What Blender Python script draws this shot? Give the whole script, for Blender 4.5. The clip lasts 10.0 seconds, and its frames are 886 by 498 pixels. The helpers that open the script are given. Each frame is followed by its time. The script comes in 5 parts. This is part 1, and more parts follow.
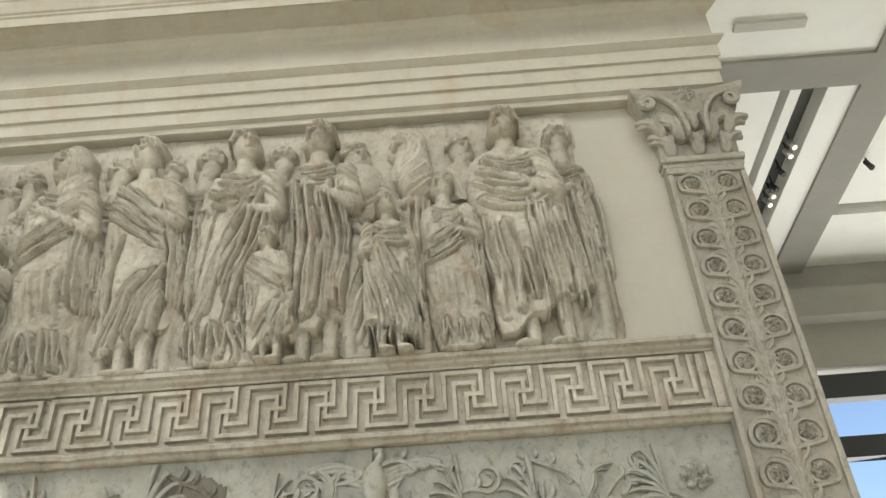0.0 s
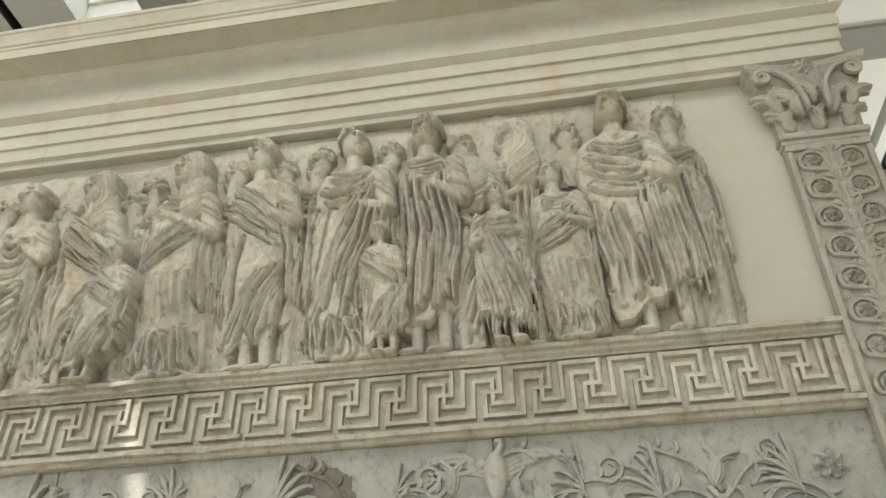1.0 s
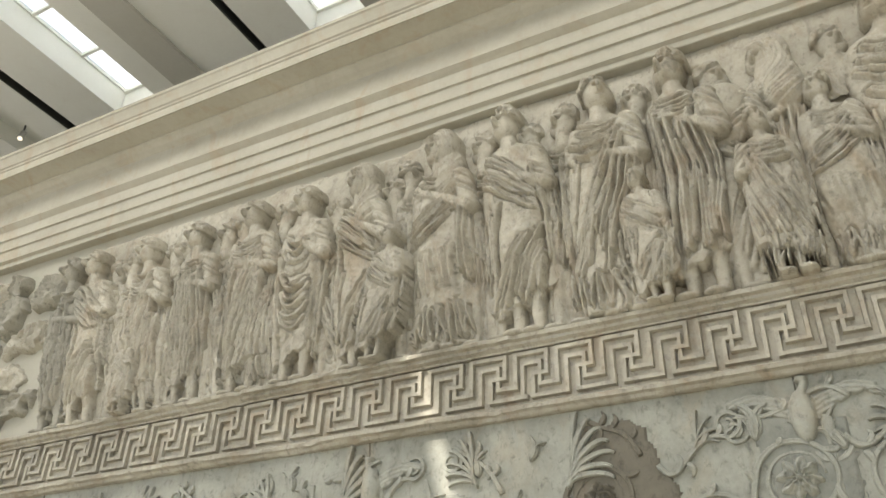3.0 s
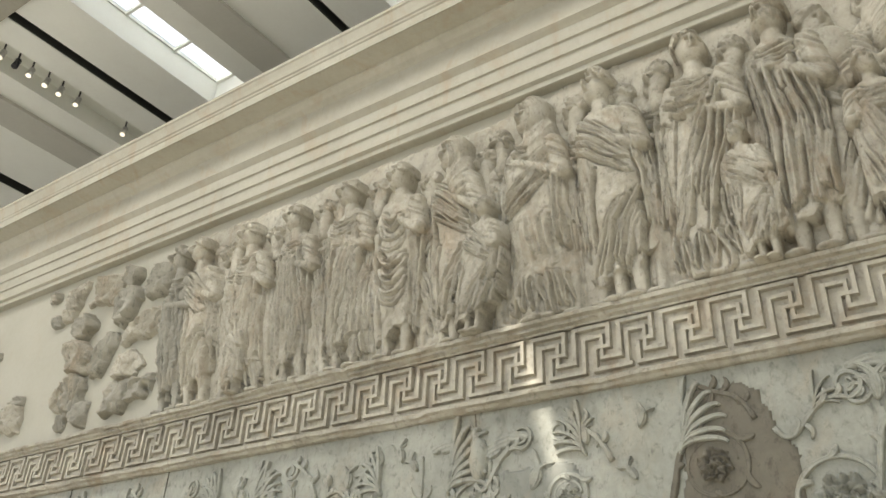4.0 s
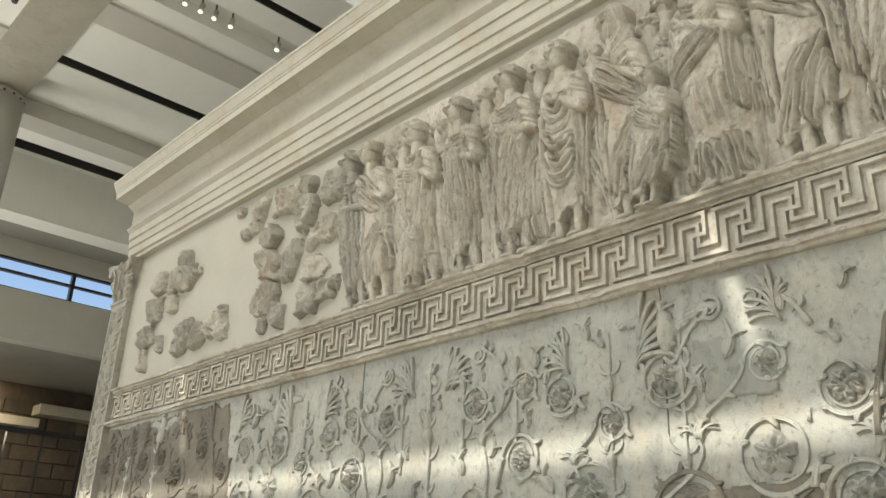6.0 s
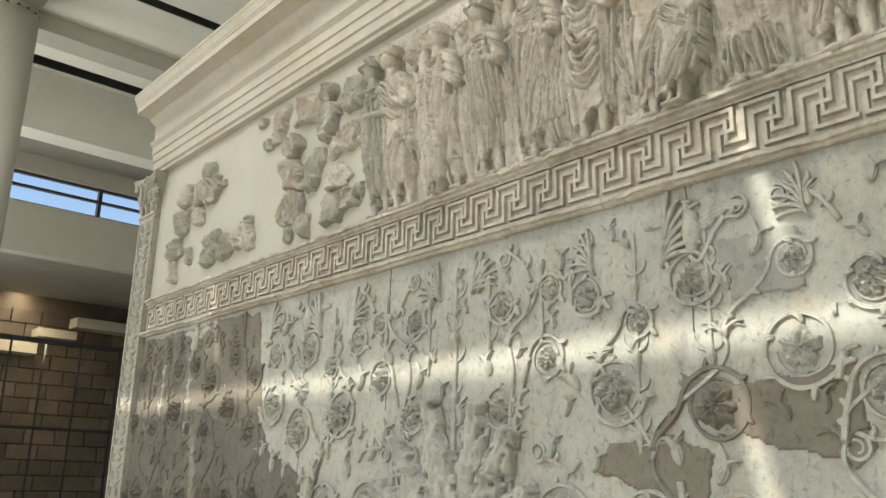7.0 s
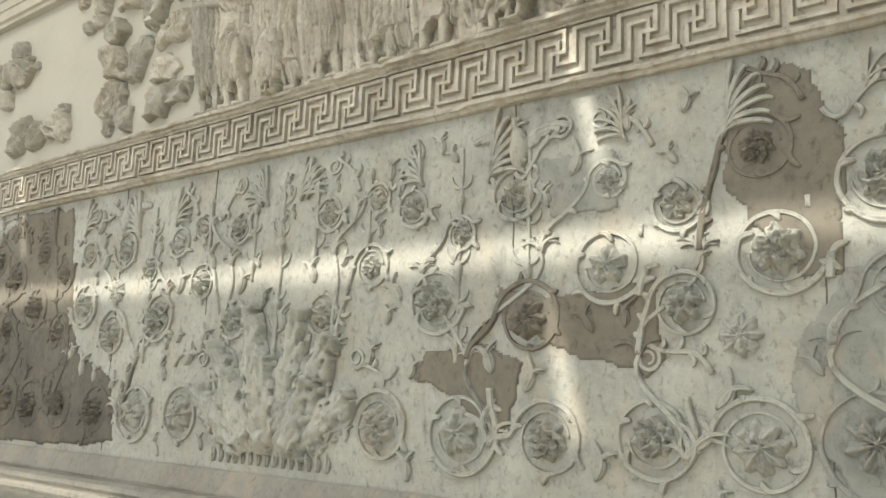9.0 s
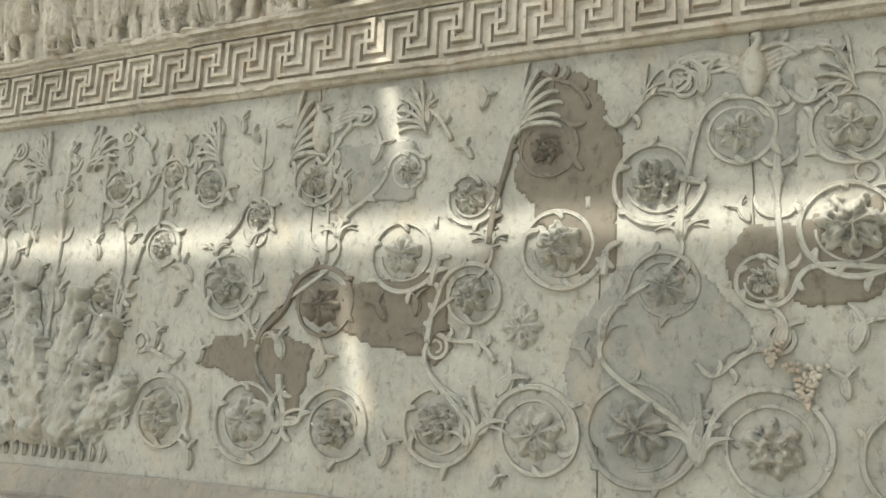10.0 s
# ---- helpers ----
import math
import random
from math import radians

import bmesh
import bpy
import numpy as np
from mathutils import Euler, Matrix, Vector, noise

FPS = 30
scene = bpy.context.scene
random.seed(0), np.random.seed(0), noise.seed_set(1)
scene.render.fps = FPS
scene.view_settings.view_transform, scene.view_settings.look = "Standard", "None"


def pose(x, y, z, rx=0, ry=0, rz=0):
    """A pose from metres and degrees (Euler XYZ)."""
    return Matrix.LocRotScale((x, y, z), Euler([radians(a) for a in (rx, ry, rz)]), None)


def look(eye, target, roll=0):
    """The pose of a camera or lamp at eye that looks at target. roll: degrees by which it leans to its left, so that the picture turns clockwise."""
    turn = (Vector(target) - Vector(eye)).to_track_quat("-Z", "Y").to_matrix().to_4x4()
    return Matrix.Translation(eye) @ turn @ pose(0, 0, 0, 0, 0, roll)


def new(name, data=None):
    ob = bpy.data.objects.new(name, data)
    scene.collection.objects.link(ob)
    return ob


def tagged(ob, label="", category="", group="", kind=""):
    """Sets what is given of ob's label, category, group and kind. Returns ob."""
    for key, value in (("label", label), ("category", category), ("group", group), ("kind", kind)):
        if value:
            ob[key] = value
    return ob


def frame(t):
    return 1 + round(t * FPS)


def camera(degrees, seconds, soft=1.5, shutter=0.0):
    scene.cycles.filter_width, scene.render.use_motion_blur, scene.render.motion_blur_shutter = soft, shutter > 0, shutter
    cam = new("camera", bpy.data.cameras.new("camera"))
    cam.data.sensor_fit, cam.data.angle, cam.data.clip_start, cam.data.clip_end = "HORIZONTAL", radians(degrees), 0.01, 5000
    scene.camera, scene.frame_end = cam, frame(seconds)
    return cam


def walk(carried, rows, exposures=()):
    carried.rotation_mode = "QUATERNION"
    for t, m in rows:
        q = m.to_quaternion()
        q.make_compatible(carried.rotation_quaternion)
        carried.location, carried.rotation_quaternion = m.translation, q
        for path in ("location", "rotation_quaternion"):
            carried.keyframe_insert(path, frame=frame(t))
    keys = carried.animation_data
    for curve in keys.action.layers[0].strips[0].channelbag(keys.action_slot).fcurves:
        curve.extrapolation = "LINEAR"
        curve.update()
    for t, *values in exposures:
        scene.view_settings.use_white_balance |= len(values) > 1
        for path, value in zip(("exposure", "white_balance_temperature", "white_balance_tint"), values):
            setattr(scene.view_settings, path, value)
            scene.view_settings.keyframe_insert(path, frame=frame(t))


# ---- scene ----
cam = camera(56.1, 10.0)
PATH = [
    (0, (-0.691, -3.431, 1.773), (-0.719, -1.808, 2.941), -3.7),
    (0.5, (-0.74, -3.445, 1.785), (-0.868, -1.82, 2.945), -2.2),
    (1, (-0.758, -3.451, 1.783), (-1.02, -1.837, 2.935), -0.9),
    (1.5, (-0.757, -3.438, 1.777), (-1.18, -1.848, 2.914), 0.6),
    (2, (-0.82, -3.463, 1.799), (-1.358, -1.89, 2.912), 0.9),
    (2.5, (-0.839, -3.446, 1.774), (-1.518, -1.92, 2.874), 1.5),
    (3, (-0.87, -3.472, 1.783), (-1.683, -1.988, 2.848), 1.7),
    (4.5, (-0.916, -3.479, 1.782), (-2.022, -2.122, 2.751), 2.9),
    (5, (-0.944, -3.482, 1.758), (-2.144, -2.176, 2.681), 3.1),
    (5.5, (-0.956, -3.507, 1.767), (-2.246, -2.236, 2.615), 2.5),
    (6.8, (-0.977, -3.529, 1.727), (-2.422, -2.274, 2.31), 1.4),
    (7, (-0.974, -3.526, 1.725), (-2.426, -2.262, 2.269), 1.3),
    (7.5, (-0.983, -3.52, 1.717), (-2.435, -2.224, 2.178), 1.4),
    (8, (-0.98, -3.504, 1.7), (-2.396, -2.151, 2.107), 1.8),
    (8.5, (-0.968, -3.473, 1.685), (-2.301, -2.03, 2.059), 1.9),
    (9, (-0.952, -3.439, 1.682), (-2.153, -1.882, 2.045), 2.1),
    (9.5, (-0.928, -3.418, 1.677), (-1.961, -1.744, 2.04), 2.4),
    (10, (-0.888, -3.388, 1.667), (-1.709, -1.6, 2.027), 2.6),
]
# the filming camera opens up a little towards the end
EXPOSURES = ((0, 0.47), (5.5, 0.43), (7.0, 0.54), (8.5, 0.55), (10, 0.56))
walk(cam, [(t, look(eye, target, roll)) for t, eye, target, roll in PATH], EXPOSURES)

# ---- world, sun, large lights ----
# The sun stands high over the south front; its rays travel in SUN.
SUN = Vector((0.21, 1.0, -0.84)).normalized()
world = bpy.data.worlds.new("sky")
scene.world = world
world.use_nodes = True
wn = world.node_tree.nodes
sky = wn.new("ShaderNodeTexSky")
sky.sky_type = 'NISHITA'
sky.sun_disc = False
sky.sun_elevation = math.asin(-SUN.z)
sky.sun_rotation = math.atan2(-SUN.x, -SUN.y)
world.node_tree.links.new(sky.outputs[0], wn["Background"].inputs[0])
wn["Background"].inputs[1].default_value = 0.15
sun_data = bpy.data.lights.new("sun", 'SUN')
sun_data.energy, sun_data.angle, sun_data.color = 5.0, radians(0.55), (1.0, 0.93, 0.82)
sun_lamp = new("sun", sun_data)
sun_lamp.matrix_world = look((0, 0, 0), SUN)
# area lamps: sky light in the unseen south opening, plus added west and roof lamps
def area_lamp(name, at, to, sx, sy, watts, tint=(1.0, 0.97, 0.93)):
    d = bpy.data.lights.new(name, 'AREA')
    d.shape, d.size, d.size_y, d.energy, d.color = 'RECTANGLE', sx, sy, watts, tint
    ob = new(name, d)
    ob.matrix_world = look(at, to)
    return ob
area_lamp("south_window_light", (-4.5, -9.35, 5.0), (-4.5, 0, 11.5), 15.0, 5.6, 60)
# Added unseen lamp that brightens the ceiling from the west.
area_lamp("west_glazing_light", (-17.9, -5.2, 4.2), (-9.0, -1.5, 9.5), 7.0, 5.5, 340)
area_lamp("north_window_light", (4.8, 7.9, 5.2), (3.0, 0, 8.0), 6.0, 4.0, 230)
# Added unseen lamps over the front bay, for stronger light from above.
for _x, _w in ((-11.2, 75), (-7.0, 140), (-2.8, 135), (1.4, 95)):
    area_lamp("roof_light_sky", (_x, -4.3, 9.35), (_x, -3.4, 0), 1.6, 2.4, _w)

# ---- materials ----
def mat(name):
    m = bpy.data.materials.new(name)
    m.use_nodes = True
    return m, m.node_tree, m.node_tree.nodes["Principled BSDF"]

def coords(nt, scale=(1, 1, 1)):
    tc = nt.nodes.new("ShaderNodeNewGeometry")
    mp = nt.nodes.new("ShaderNodeMapping")
    mp.inputs["Scale"].default_value = scale
    nt.links.new(tc.outputs["Position"], mp.inputs[0])
    return mp.outputs[0]

def noise_tex(nt, vec, scale, detail=6.0, rough=0.6, distort=0.0):
    n = nt.nodes.new("ShaderNodeTexNoise")
    n.inputs["Scale"].default_value = scale
    n.inputs["Detail"].default_value = detail
    n.inputs["Roughness"].default_value = rough
    n.inputs["Distortion"].default_value = distort
    nt.links.new(vec, n.inputs["Vector"])
    return n.outputs["Fac"]

def ramp(nt, fac, stops):
    r = nt.nodes.new("ShaderNodeValToRGB")
    e = r.color_ramp.elements
    while len(e) < len(stops):
        e.new(0.5)
    for el, (p, c) in zip(e, stops):
        el.position, el.color = p, (*c, 1)
    nt.links.new(fac, r.inputs[0])
    return r.outputs[0]

def mixc(nt, fac, a, b, kind='MIX'):
    m = nt.nodes.new("ShaderNodeMix")
    m.data_type, m.blend_type = 'RGBA', kind
    for sock, v in ((m.inputs[0], fac), (m.inputs[6], a), (m.inputs[7], b)):
        if isinstance(v, (int, float)):
            sock.default_value = v
        elif isinstance(v, tuple):
            sock.default_value = (*v, 1)
        else:
            nt.links.new(v, sock)
    return m.outputs[2]

def bump(nt, bsdf, height, strength, dist):
    b = nt.nodes.new("ShaderNodeBump")
    b.inputs["Strength"].default_value, b.inputs["Distance"].default_value = strength, dist
    nt.links.new(height, b.inputs["Height"])
    nt.links.new(b.outputs[0], bsdf.inputs["Normal"])

def stone(name, dark, mid, light, rough=0.62, warm=(0.50, 0.37, 0.24), warm_amt=0.5, stain=0.5, bump_amt=0.35, tint_random=0.0, grime=0.0, keep=1.0):
    """Old carved marble: cloudy tone, ochre patina, grey weather stains, fine grain and pits."""
    m, nt, b = mat(name)
    dark, mid, light, warm = (tuple(c * k * keep for c, k in zip(col_, (0.985, 1.0, 0.95))) for col_ in (dark, mid, light, warm))
    v = coords(nt)
    big = noise_tex(nt, v, 1.7, 5, 0.62, 0.4)
    col = ramp(nt, big, [(0.28, dark), (0.5, mid), (0.72, light)])
    fine = noise_tex(nt, v, 22.0, 8, 0.7)
    col = mixc(nt, 0.35, col, ramp(nt, fine, [(0.3, dark), (0.7, light)]), 'MIX')
    pat = noise_tex(nt, coords(nt, (1.0, 1.0, 0.55)), 4.3, 6, 0.65, 0.8)
    col = mixc(nt, ramp(nt, pat, [(0.52, (0, 0, 0)), (0.75, (warm_amt,) * 3)]), col, warm)
    st = noise_tex(nt, coords(nt, (1.3, 1.0, 0.5)), 6.5, 7, 0.7, 0.5)
    col = mixc(nt, ramp(nt, st, [(0.55, (0, 0, 0)), (0.78, (stain,) * 3)]), col, tuple(c * 0.62 for c in dark))
    if grime:
        gr = noise_tex(nt, coords(nt, (1.0, 1.0, 0.7)), 26.0, 6, 0.72, 0.3)
        col = mixc(nt, ramp(nt, gr, [(0.53, (0, 0, 0)), (0.68, (grime,) * 3)]), col, tuple(c * 0.42 for c in dark))
    if tint_random:
        oi = nt.nodes.new("ShaderNodeObjectInfo")
        rr = ramp(nt, oi.outputs["Random"], [(0.0, (1 - tint_random,) * 3), (1.0, (1, 1, 1))])
        col = mixc(nt, 1.0, col, rr, 'MULTIPLY')
    nt.links.new(col, b.inputs["Base Color"])
    b.inputs["Roughness"].default_value = rough
    pits = noise_tex(nt, v, 75.0, 5, 0.75)
    bump(nt, b, pits, bump_amt, 0.006)
    return m

MARBLE = stone("old_marble", (0.35, 0.316, 0.262), (0.56, 0.512, 0.436), (0.745, 0.70, 0.617), tint_random=0.16, stain=0.9, warm=(0.37, 0.265, 0.17), warm_amt=0.7, bump_amt=0.75, grime=0.55, keep=0.76)
MARBLE_GREY = stone("weathered_grey_marble", (0.096, 0.087, 0.073), (0.150, 0.137, 0.114), (0.206, 0.189, 0.158), rough=0.88, warm_amt=0.3, grime=0.6, keep=0.66)
MARBLE_BROWN = stone("brown_marble", (0.148, 0.132, 0.108), (0.213, 0.192, 0.158), (0.279, 0.252, 0.208), rough=0.88, warm=(0.27, 0.21, 0.15), grime=0.6, keep=0.66)
PANEL = stone("pale_restored_marble", (0.254, 0.254, 0.228), (0.394, 0.392, 0.353), (0.528, 0.523, 0.477), warm_amt=0.35, stain=0.8, bump_amt=0.7, grime=0.65, keep=0.76)
PLASTER = stone("smooth_plaster", (0.46, 0.435, 0.375), (0.50, 0.475, 0.415), (0.54, 0.515, 0.455), rough=0.75, warm_amt=0.12, stain=0.06, bump_amt=0.08, keep=0.76)
ENTAB = stone("cream_limestone", (0.44, 0.41, 0.35), (0.51, 0.48, 0.415), (0.57, 0.54, 0.475), rough=0.7, warm=(0.46, 0.35, 0.24), warm_amt=0.65, stain=0.3, bump_amt=0.2, keep=0.76)
MARBLE_MID = stone("weathered_pilaster_marble", (0.27, 0.25, 0.21), (0.38, 0.355, 0.31), (0.47, 0.445, 0.39), warm_amt=0.35, stain=0.6, bump_amt=0.5, grime=0.6, keep=0.76)
SLATE = stone("blue_grey_marble", (0.165, 0.168, 0.155), (0.245, 0.247, 0.228), (0.325, 0.325, 0.30), rough=0.8, warm_amt=0.35, stain=0.6, bump_amt=0.5, grime=0.6, keep=0.9)
BASESTONE = stone("weathered_base_marble", (0.17, 0.158, 0.135), (0.25, 0.235, 0.20), (0.33, 0.31, 0.27), warm_amt=0.4, stain=0.7, bump_amt=0.5, grime=0.5, keep=0.76)
WHITE = stone("white_painted_ceiling", (0.84, 0.83, 0.81), (0.87, 0.865, 0.845), (0.90, 0.895, 0.88), rough=0.7, warm_amt=0.05, stain=0.06, bump_amt=0.05)
BEAMGREY = stone("grey_beam_plaster", (0.50, 0.485, 0.455), (0.54, 0.525, 0.49), (0.58, 0.56, 0.53), rough=0.75, warm_amt=0.05, stain=0.05, bump_amt=0.05)
# Copy of the beam plaster with its shade put into the colour.
BEAMSHADE = stone("shaded_beam_plaster", (0.27, 0.26, 0.24), (0.30, 0.29, 0.265), (0.33, 0.32, 0.295), rough=0.75, warm_amt=0.05, stain=0.05, bump_amt=0.05)
# Slot linings are near-black: the darkness of the gaps is in the colour.
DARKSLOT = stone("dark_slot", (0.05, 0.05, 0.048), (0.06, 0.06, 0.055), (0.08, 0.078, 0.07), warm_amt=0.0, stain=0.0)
FLOORSTONE = stone("travertine_floor", (0.34, 0.32, 0.285), (0.40, 0.38, 0.34), (0.46, 0.44, 0.395), rough=0.45, stain=0.15)
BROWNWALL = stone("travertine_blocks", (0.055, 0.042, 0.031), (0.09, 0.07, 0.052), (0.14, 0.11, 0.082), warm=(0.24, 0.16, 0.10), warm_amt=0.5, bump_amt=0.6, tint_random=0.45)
METAL, _nt, _b = mat("dark_window_frame")
_b.inputs["Base Color"].default_value = (0.045, 0.047, 0.05, 1)
_b.inputs["Roughness"].default_value, _b.inputs["Metallic"].default_value = 0.45, 0.6
CHROME, _nt, _b = mat("spotlight_metal")
_b.inputs["Base Color"].default_value = (0.55, 0.54, 0.52, 1)
_b.inputs["Roughness"].default_value, _b.inputs["Metallic"].default_value = 0.3, 0.9
BULB, _nt, _b = mat("lit_spotlight_lens")
_b.inputs["Emission Color"].default_value = (1.0, 0.86, 0.62, 1)
_b.inputs["Emission Strength"].default_value = 0.9
GLASS, _nt, _b = mat("window_glass")
_b.inputs["Transmission Weight"].default_value, _b.inputs["Roughness"].default_value = 1.0, 0.0
_b.inputs["Base Color"].default_value, _b.inputs["IOR"].default_value = (0.95, 0.98, 0.98, 1), 1.01
MILK, _nt, _b = mat("milk_glass")
_tr = _nt.nodes.new("ShaderNodeBsdfTranslucent")
_tr.inputs[0].default_value = (0.93, 0.94, 0.93, 1)
_nt.links.new(_tr.outputs[0], _nt.nodes["Material Output"].inputs[0])
LEAFMAT = stone("tree_leaves", (0.035, 0.06, 0.02), (0.06, 0.10, 0.035), (0.10, 0.15, 0.05), warm_amt=0.0, stain=0.0)
BARK = stone("tree_bark", (0.06, 0.045, 0.035), (0.10, 0.08, 0.06), (0.14, 0.11, 0.085))

# ---- helpers for building ----
def finish(name, me, material, parent=None, label="", smooth=False):
    me.materials.append(material)
    if smooth:
        me.polygons.foreach_set("use_smooth", [True] * len(me.polygons))
    ob = new(name, me)
    ob.parent = parent
    if label:
        ob["label"] = label
    return ob

def part(name, bm, material, parent=None, label="", smooth=False):
    me = bpy.data.meshes.new(name)
    bm.normal_update()
    bm.to_mesh(me)
    bm.free()
    return finish(name, me, material, parent, label, smooth)

def box(bm, x0, x1, y0, y1, z0, z1, bevel=0.0):
    r = bmesh.ops.create_cube(bm, size=1.0, matrix=Matrix.Translation(((x0 + x1) / 2, (y0 + y1) / 2, (z0 + z1) / 2)) @ Matrix.Diagonal((x1 - x0, y1 - y0, z1 - z0, 1)))
    if bevel:
        edges = list({e for v in r["verts"] for e in v.link_edges})
        bmesh.ops.bevel(bm, geom=edges, offset=bevel, segments=2, affect='EDGES', profile=0.6)

def boxes(name, material, parent, *dims, bevel=0.0, label=""):
    bm = bmesh.new()
    for d in dims:
        box(bm, *d, bevel=bevel)
    return part(name, bm, material, parent, label)

def empty(name, label, category, group="", kind="", at=(0, 0, 0)):
    ob = new(name)
    ob.empty_display_size = 0.1
    ob.location = at
    return tagged(ob, label, category, group, kind)

def extrude_profile(name, prof, x0, x1, material, parent, label="", step=0.35, wobble=0.002, left=1.0):
    """A moulding: the (y, z) profile run along x from x0 to x1, with mitred return ends and slightly worn edges."""
    n = max(2, int((x1 - x0) / step))
    bm = bmesh.new()
    rings = []
    for i in range(n + 1):
        ring = []
        for k, (y, z) in enumerate(prof):
            x = x0 + (x1 - x0) * i / n
            if i == 0:
                x = x0 + y * left     # mitre: the end steps out as far as the face does
            elif i == n:
                x = x1 - y
            w = wobble * noise.noise((x * 2.3, k * 1.7, 3.1))
            ring.append(bm.verts.new((x, y + w, z + w)))
        rings.append(ring)
    for a, b in zip(rings, rings[1:]):
        for k in range(len(prof) - 1):
            bm.faces.new((a[k], b[k], b[k + 1], a[k + 1]))
    bm.faces.new(list(reversed(rings[0])))
    bm.faces.new(rings[-1])
    bmesh.ops.recalc_face_normals(bm, faces=bm.faces)
    return part(name, bm, material, parent, label)

# ---- the altar precinct: wall, pilasters, entablature, base ----
XL, XR = -10.4, 0.85          # outer faces of the corner pilasters
IL, IR = -9.99, 0.445         # their inner edges
ZB, ZM0, ZM1, ZF, ZT = 1.22, 3.22, 3.60, 3.60, 5.13
altar = empty("altar_precinct", "carved cream marble wall of an ancient altar on its base", "monument", at=(-4.8, 5.2, 0))
altar.location = (0, 0, 0)
boxes("wall_core", PLASTER, altar, (IL, IR, 0.0, 0.35, ZF - 0.02, ZT + 0.05), label="smooth modern plaster ground of the frieze")
boxes("lower_wall", PANEL, altar, (IL, IR, 0.0, 0.35, ZB - 0.1, ZF - 0.02), label="pale marble ground of the scroll panel")
def uneven_ground(x0, x1, z0, z1, step, amp, material, label):
    nx, nz = int((x1 - x0) / step) + 1, int((z1 - z0) / step) + 1
    verts = []
    for j in range(nz):
        for i in range(nx):
            x, z = x0 + (x1 - x0) * i / (nx - 1), z0 + (z1 - z0) * j / (nz - 1)
            n = noise.noise((x * 3.1, z * 3.1, 4.0)) + 0.6 * noise.noise((x * 11, z * 11, 1.0)) + 0.4 * noise.noise((x * 29, z * 29, 2.0))
            verts.append((x, -0.003 - amp * max(-0.2, n), z))
    faces = [(j * nx + i, j * nx + i + 1, (j + 1) * nx + i + 1, (j + 1) * nx + i) for j in range(nz - 1) for i in range(nx - 1)]
    me = bpy.data.meshes.new("carved_ground")
    me.from_pydata(verts, [], faces)
    return finish("carved_ground", me, material, altar, label, smooth=True)
uneven_ground(IL + 0.005, IR - 0.005, 1.215, 3.205, 0.022, 0.0045, PANEL, "uneven worn marble ground of the scroll panel")
boxes("side_wall", PLASTER, altar, (XR - 0.38, XR - 0.03, 0.1, 10.0, 0.9, ZT + 0.05))
boxes("side_wall", PLASTER, altar, (XL + 0.03, XL + 0.38, 0.1, 10.0, 0.9, ZT + 0.05))
boxes("back_wall", PLASTER, altar, (XL + 0.03, XR - 0.03, 10.0, 10.35, 0.9, ZT + 0.05))
ENT = [(0.3, 5.13), (-.065, 5.13), (-.07, 5.135), (-.07, 5.17), (-.095, 5.182), (-.095, 5.275), (-.11, 5.279), (-.11, 5.372), (-.125, 5.376), (-.125, 5.462),
       (-.14, 5.475), (-.165, 5.50), (-.165, 5.515), (-.12, 5.52), (-.12, 5.735), (-.135, 5.748), (-.16, 5.765), (-.18, 5.785), (-.20, 5.80), (-.20, 5.815), (-.335, 5.84), (-.35, 5.835),
       (-.35, 5.905), (-.36, 5.915), (-.36, 5.928), (-.37, 5.938), (-.38, 5.97), (-.395, 6.01), (-.405, 6.02), (-.405, 6.045), (0.3, 6.045)]
extrude_profile("entablature", ENT, -10.12, XR - 0.06, ENTAB, altar, "plain moulded cream limestone entablature", left=0.12)
boxes("entablature_return", ENTAB, altar, (XR - 0.4, XR + 0.06, 0.3, 10.3, ZT, 6.07))
boxes("entablature_return", ENTAB, altar, (-10.15, XL + 0.6, 0.3, 10.3, ZT, 6.04))
BASE = [(0.3, 1.22), (-.02, 1.22), (-.03, 1.205), (-.05, 1.15), (-.07, 1.10), (-.08, 1.088), (-.08, 1.072), (-.14, 1.068), (-.165, 1.045), (-.175, 1.015), (-.165, .99), (-.20, .985), (-.22, .97), (-.225, .945), (-.215, .92), (-.25, 0.91), (-.25, 0.83), (-.31, 0.825), (-.31, 0.42), (0.3, 0.42)]
extrude_profile("base_moulding", BASE, XL - 0.02, XR + 0.02, BASESTONE, altar, "worn stepped marble base moulding", wobble=0.006)
podium = boxes("podium", FLOORSTONE, None, (XL - 1.0, XR + 1.0, -0.9, 11.0, 0.0, 0.42), bevel=0.01)
tagged(podium, "low travertine podium under the altar", "podium", kind="structure")

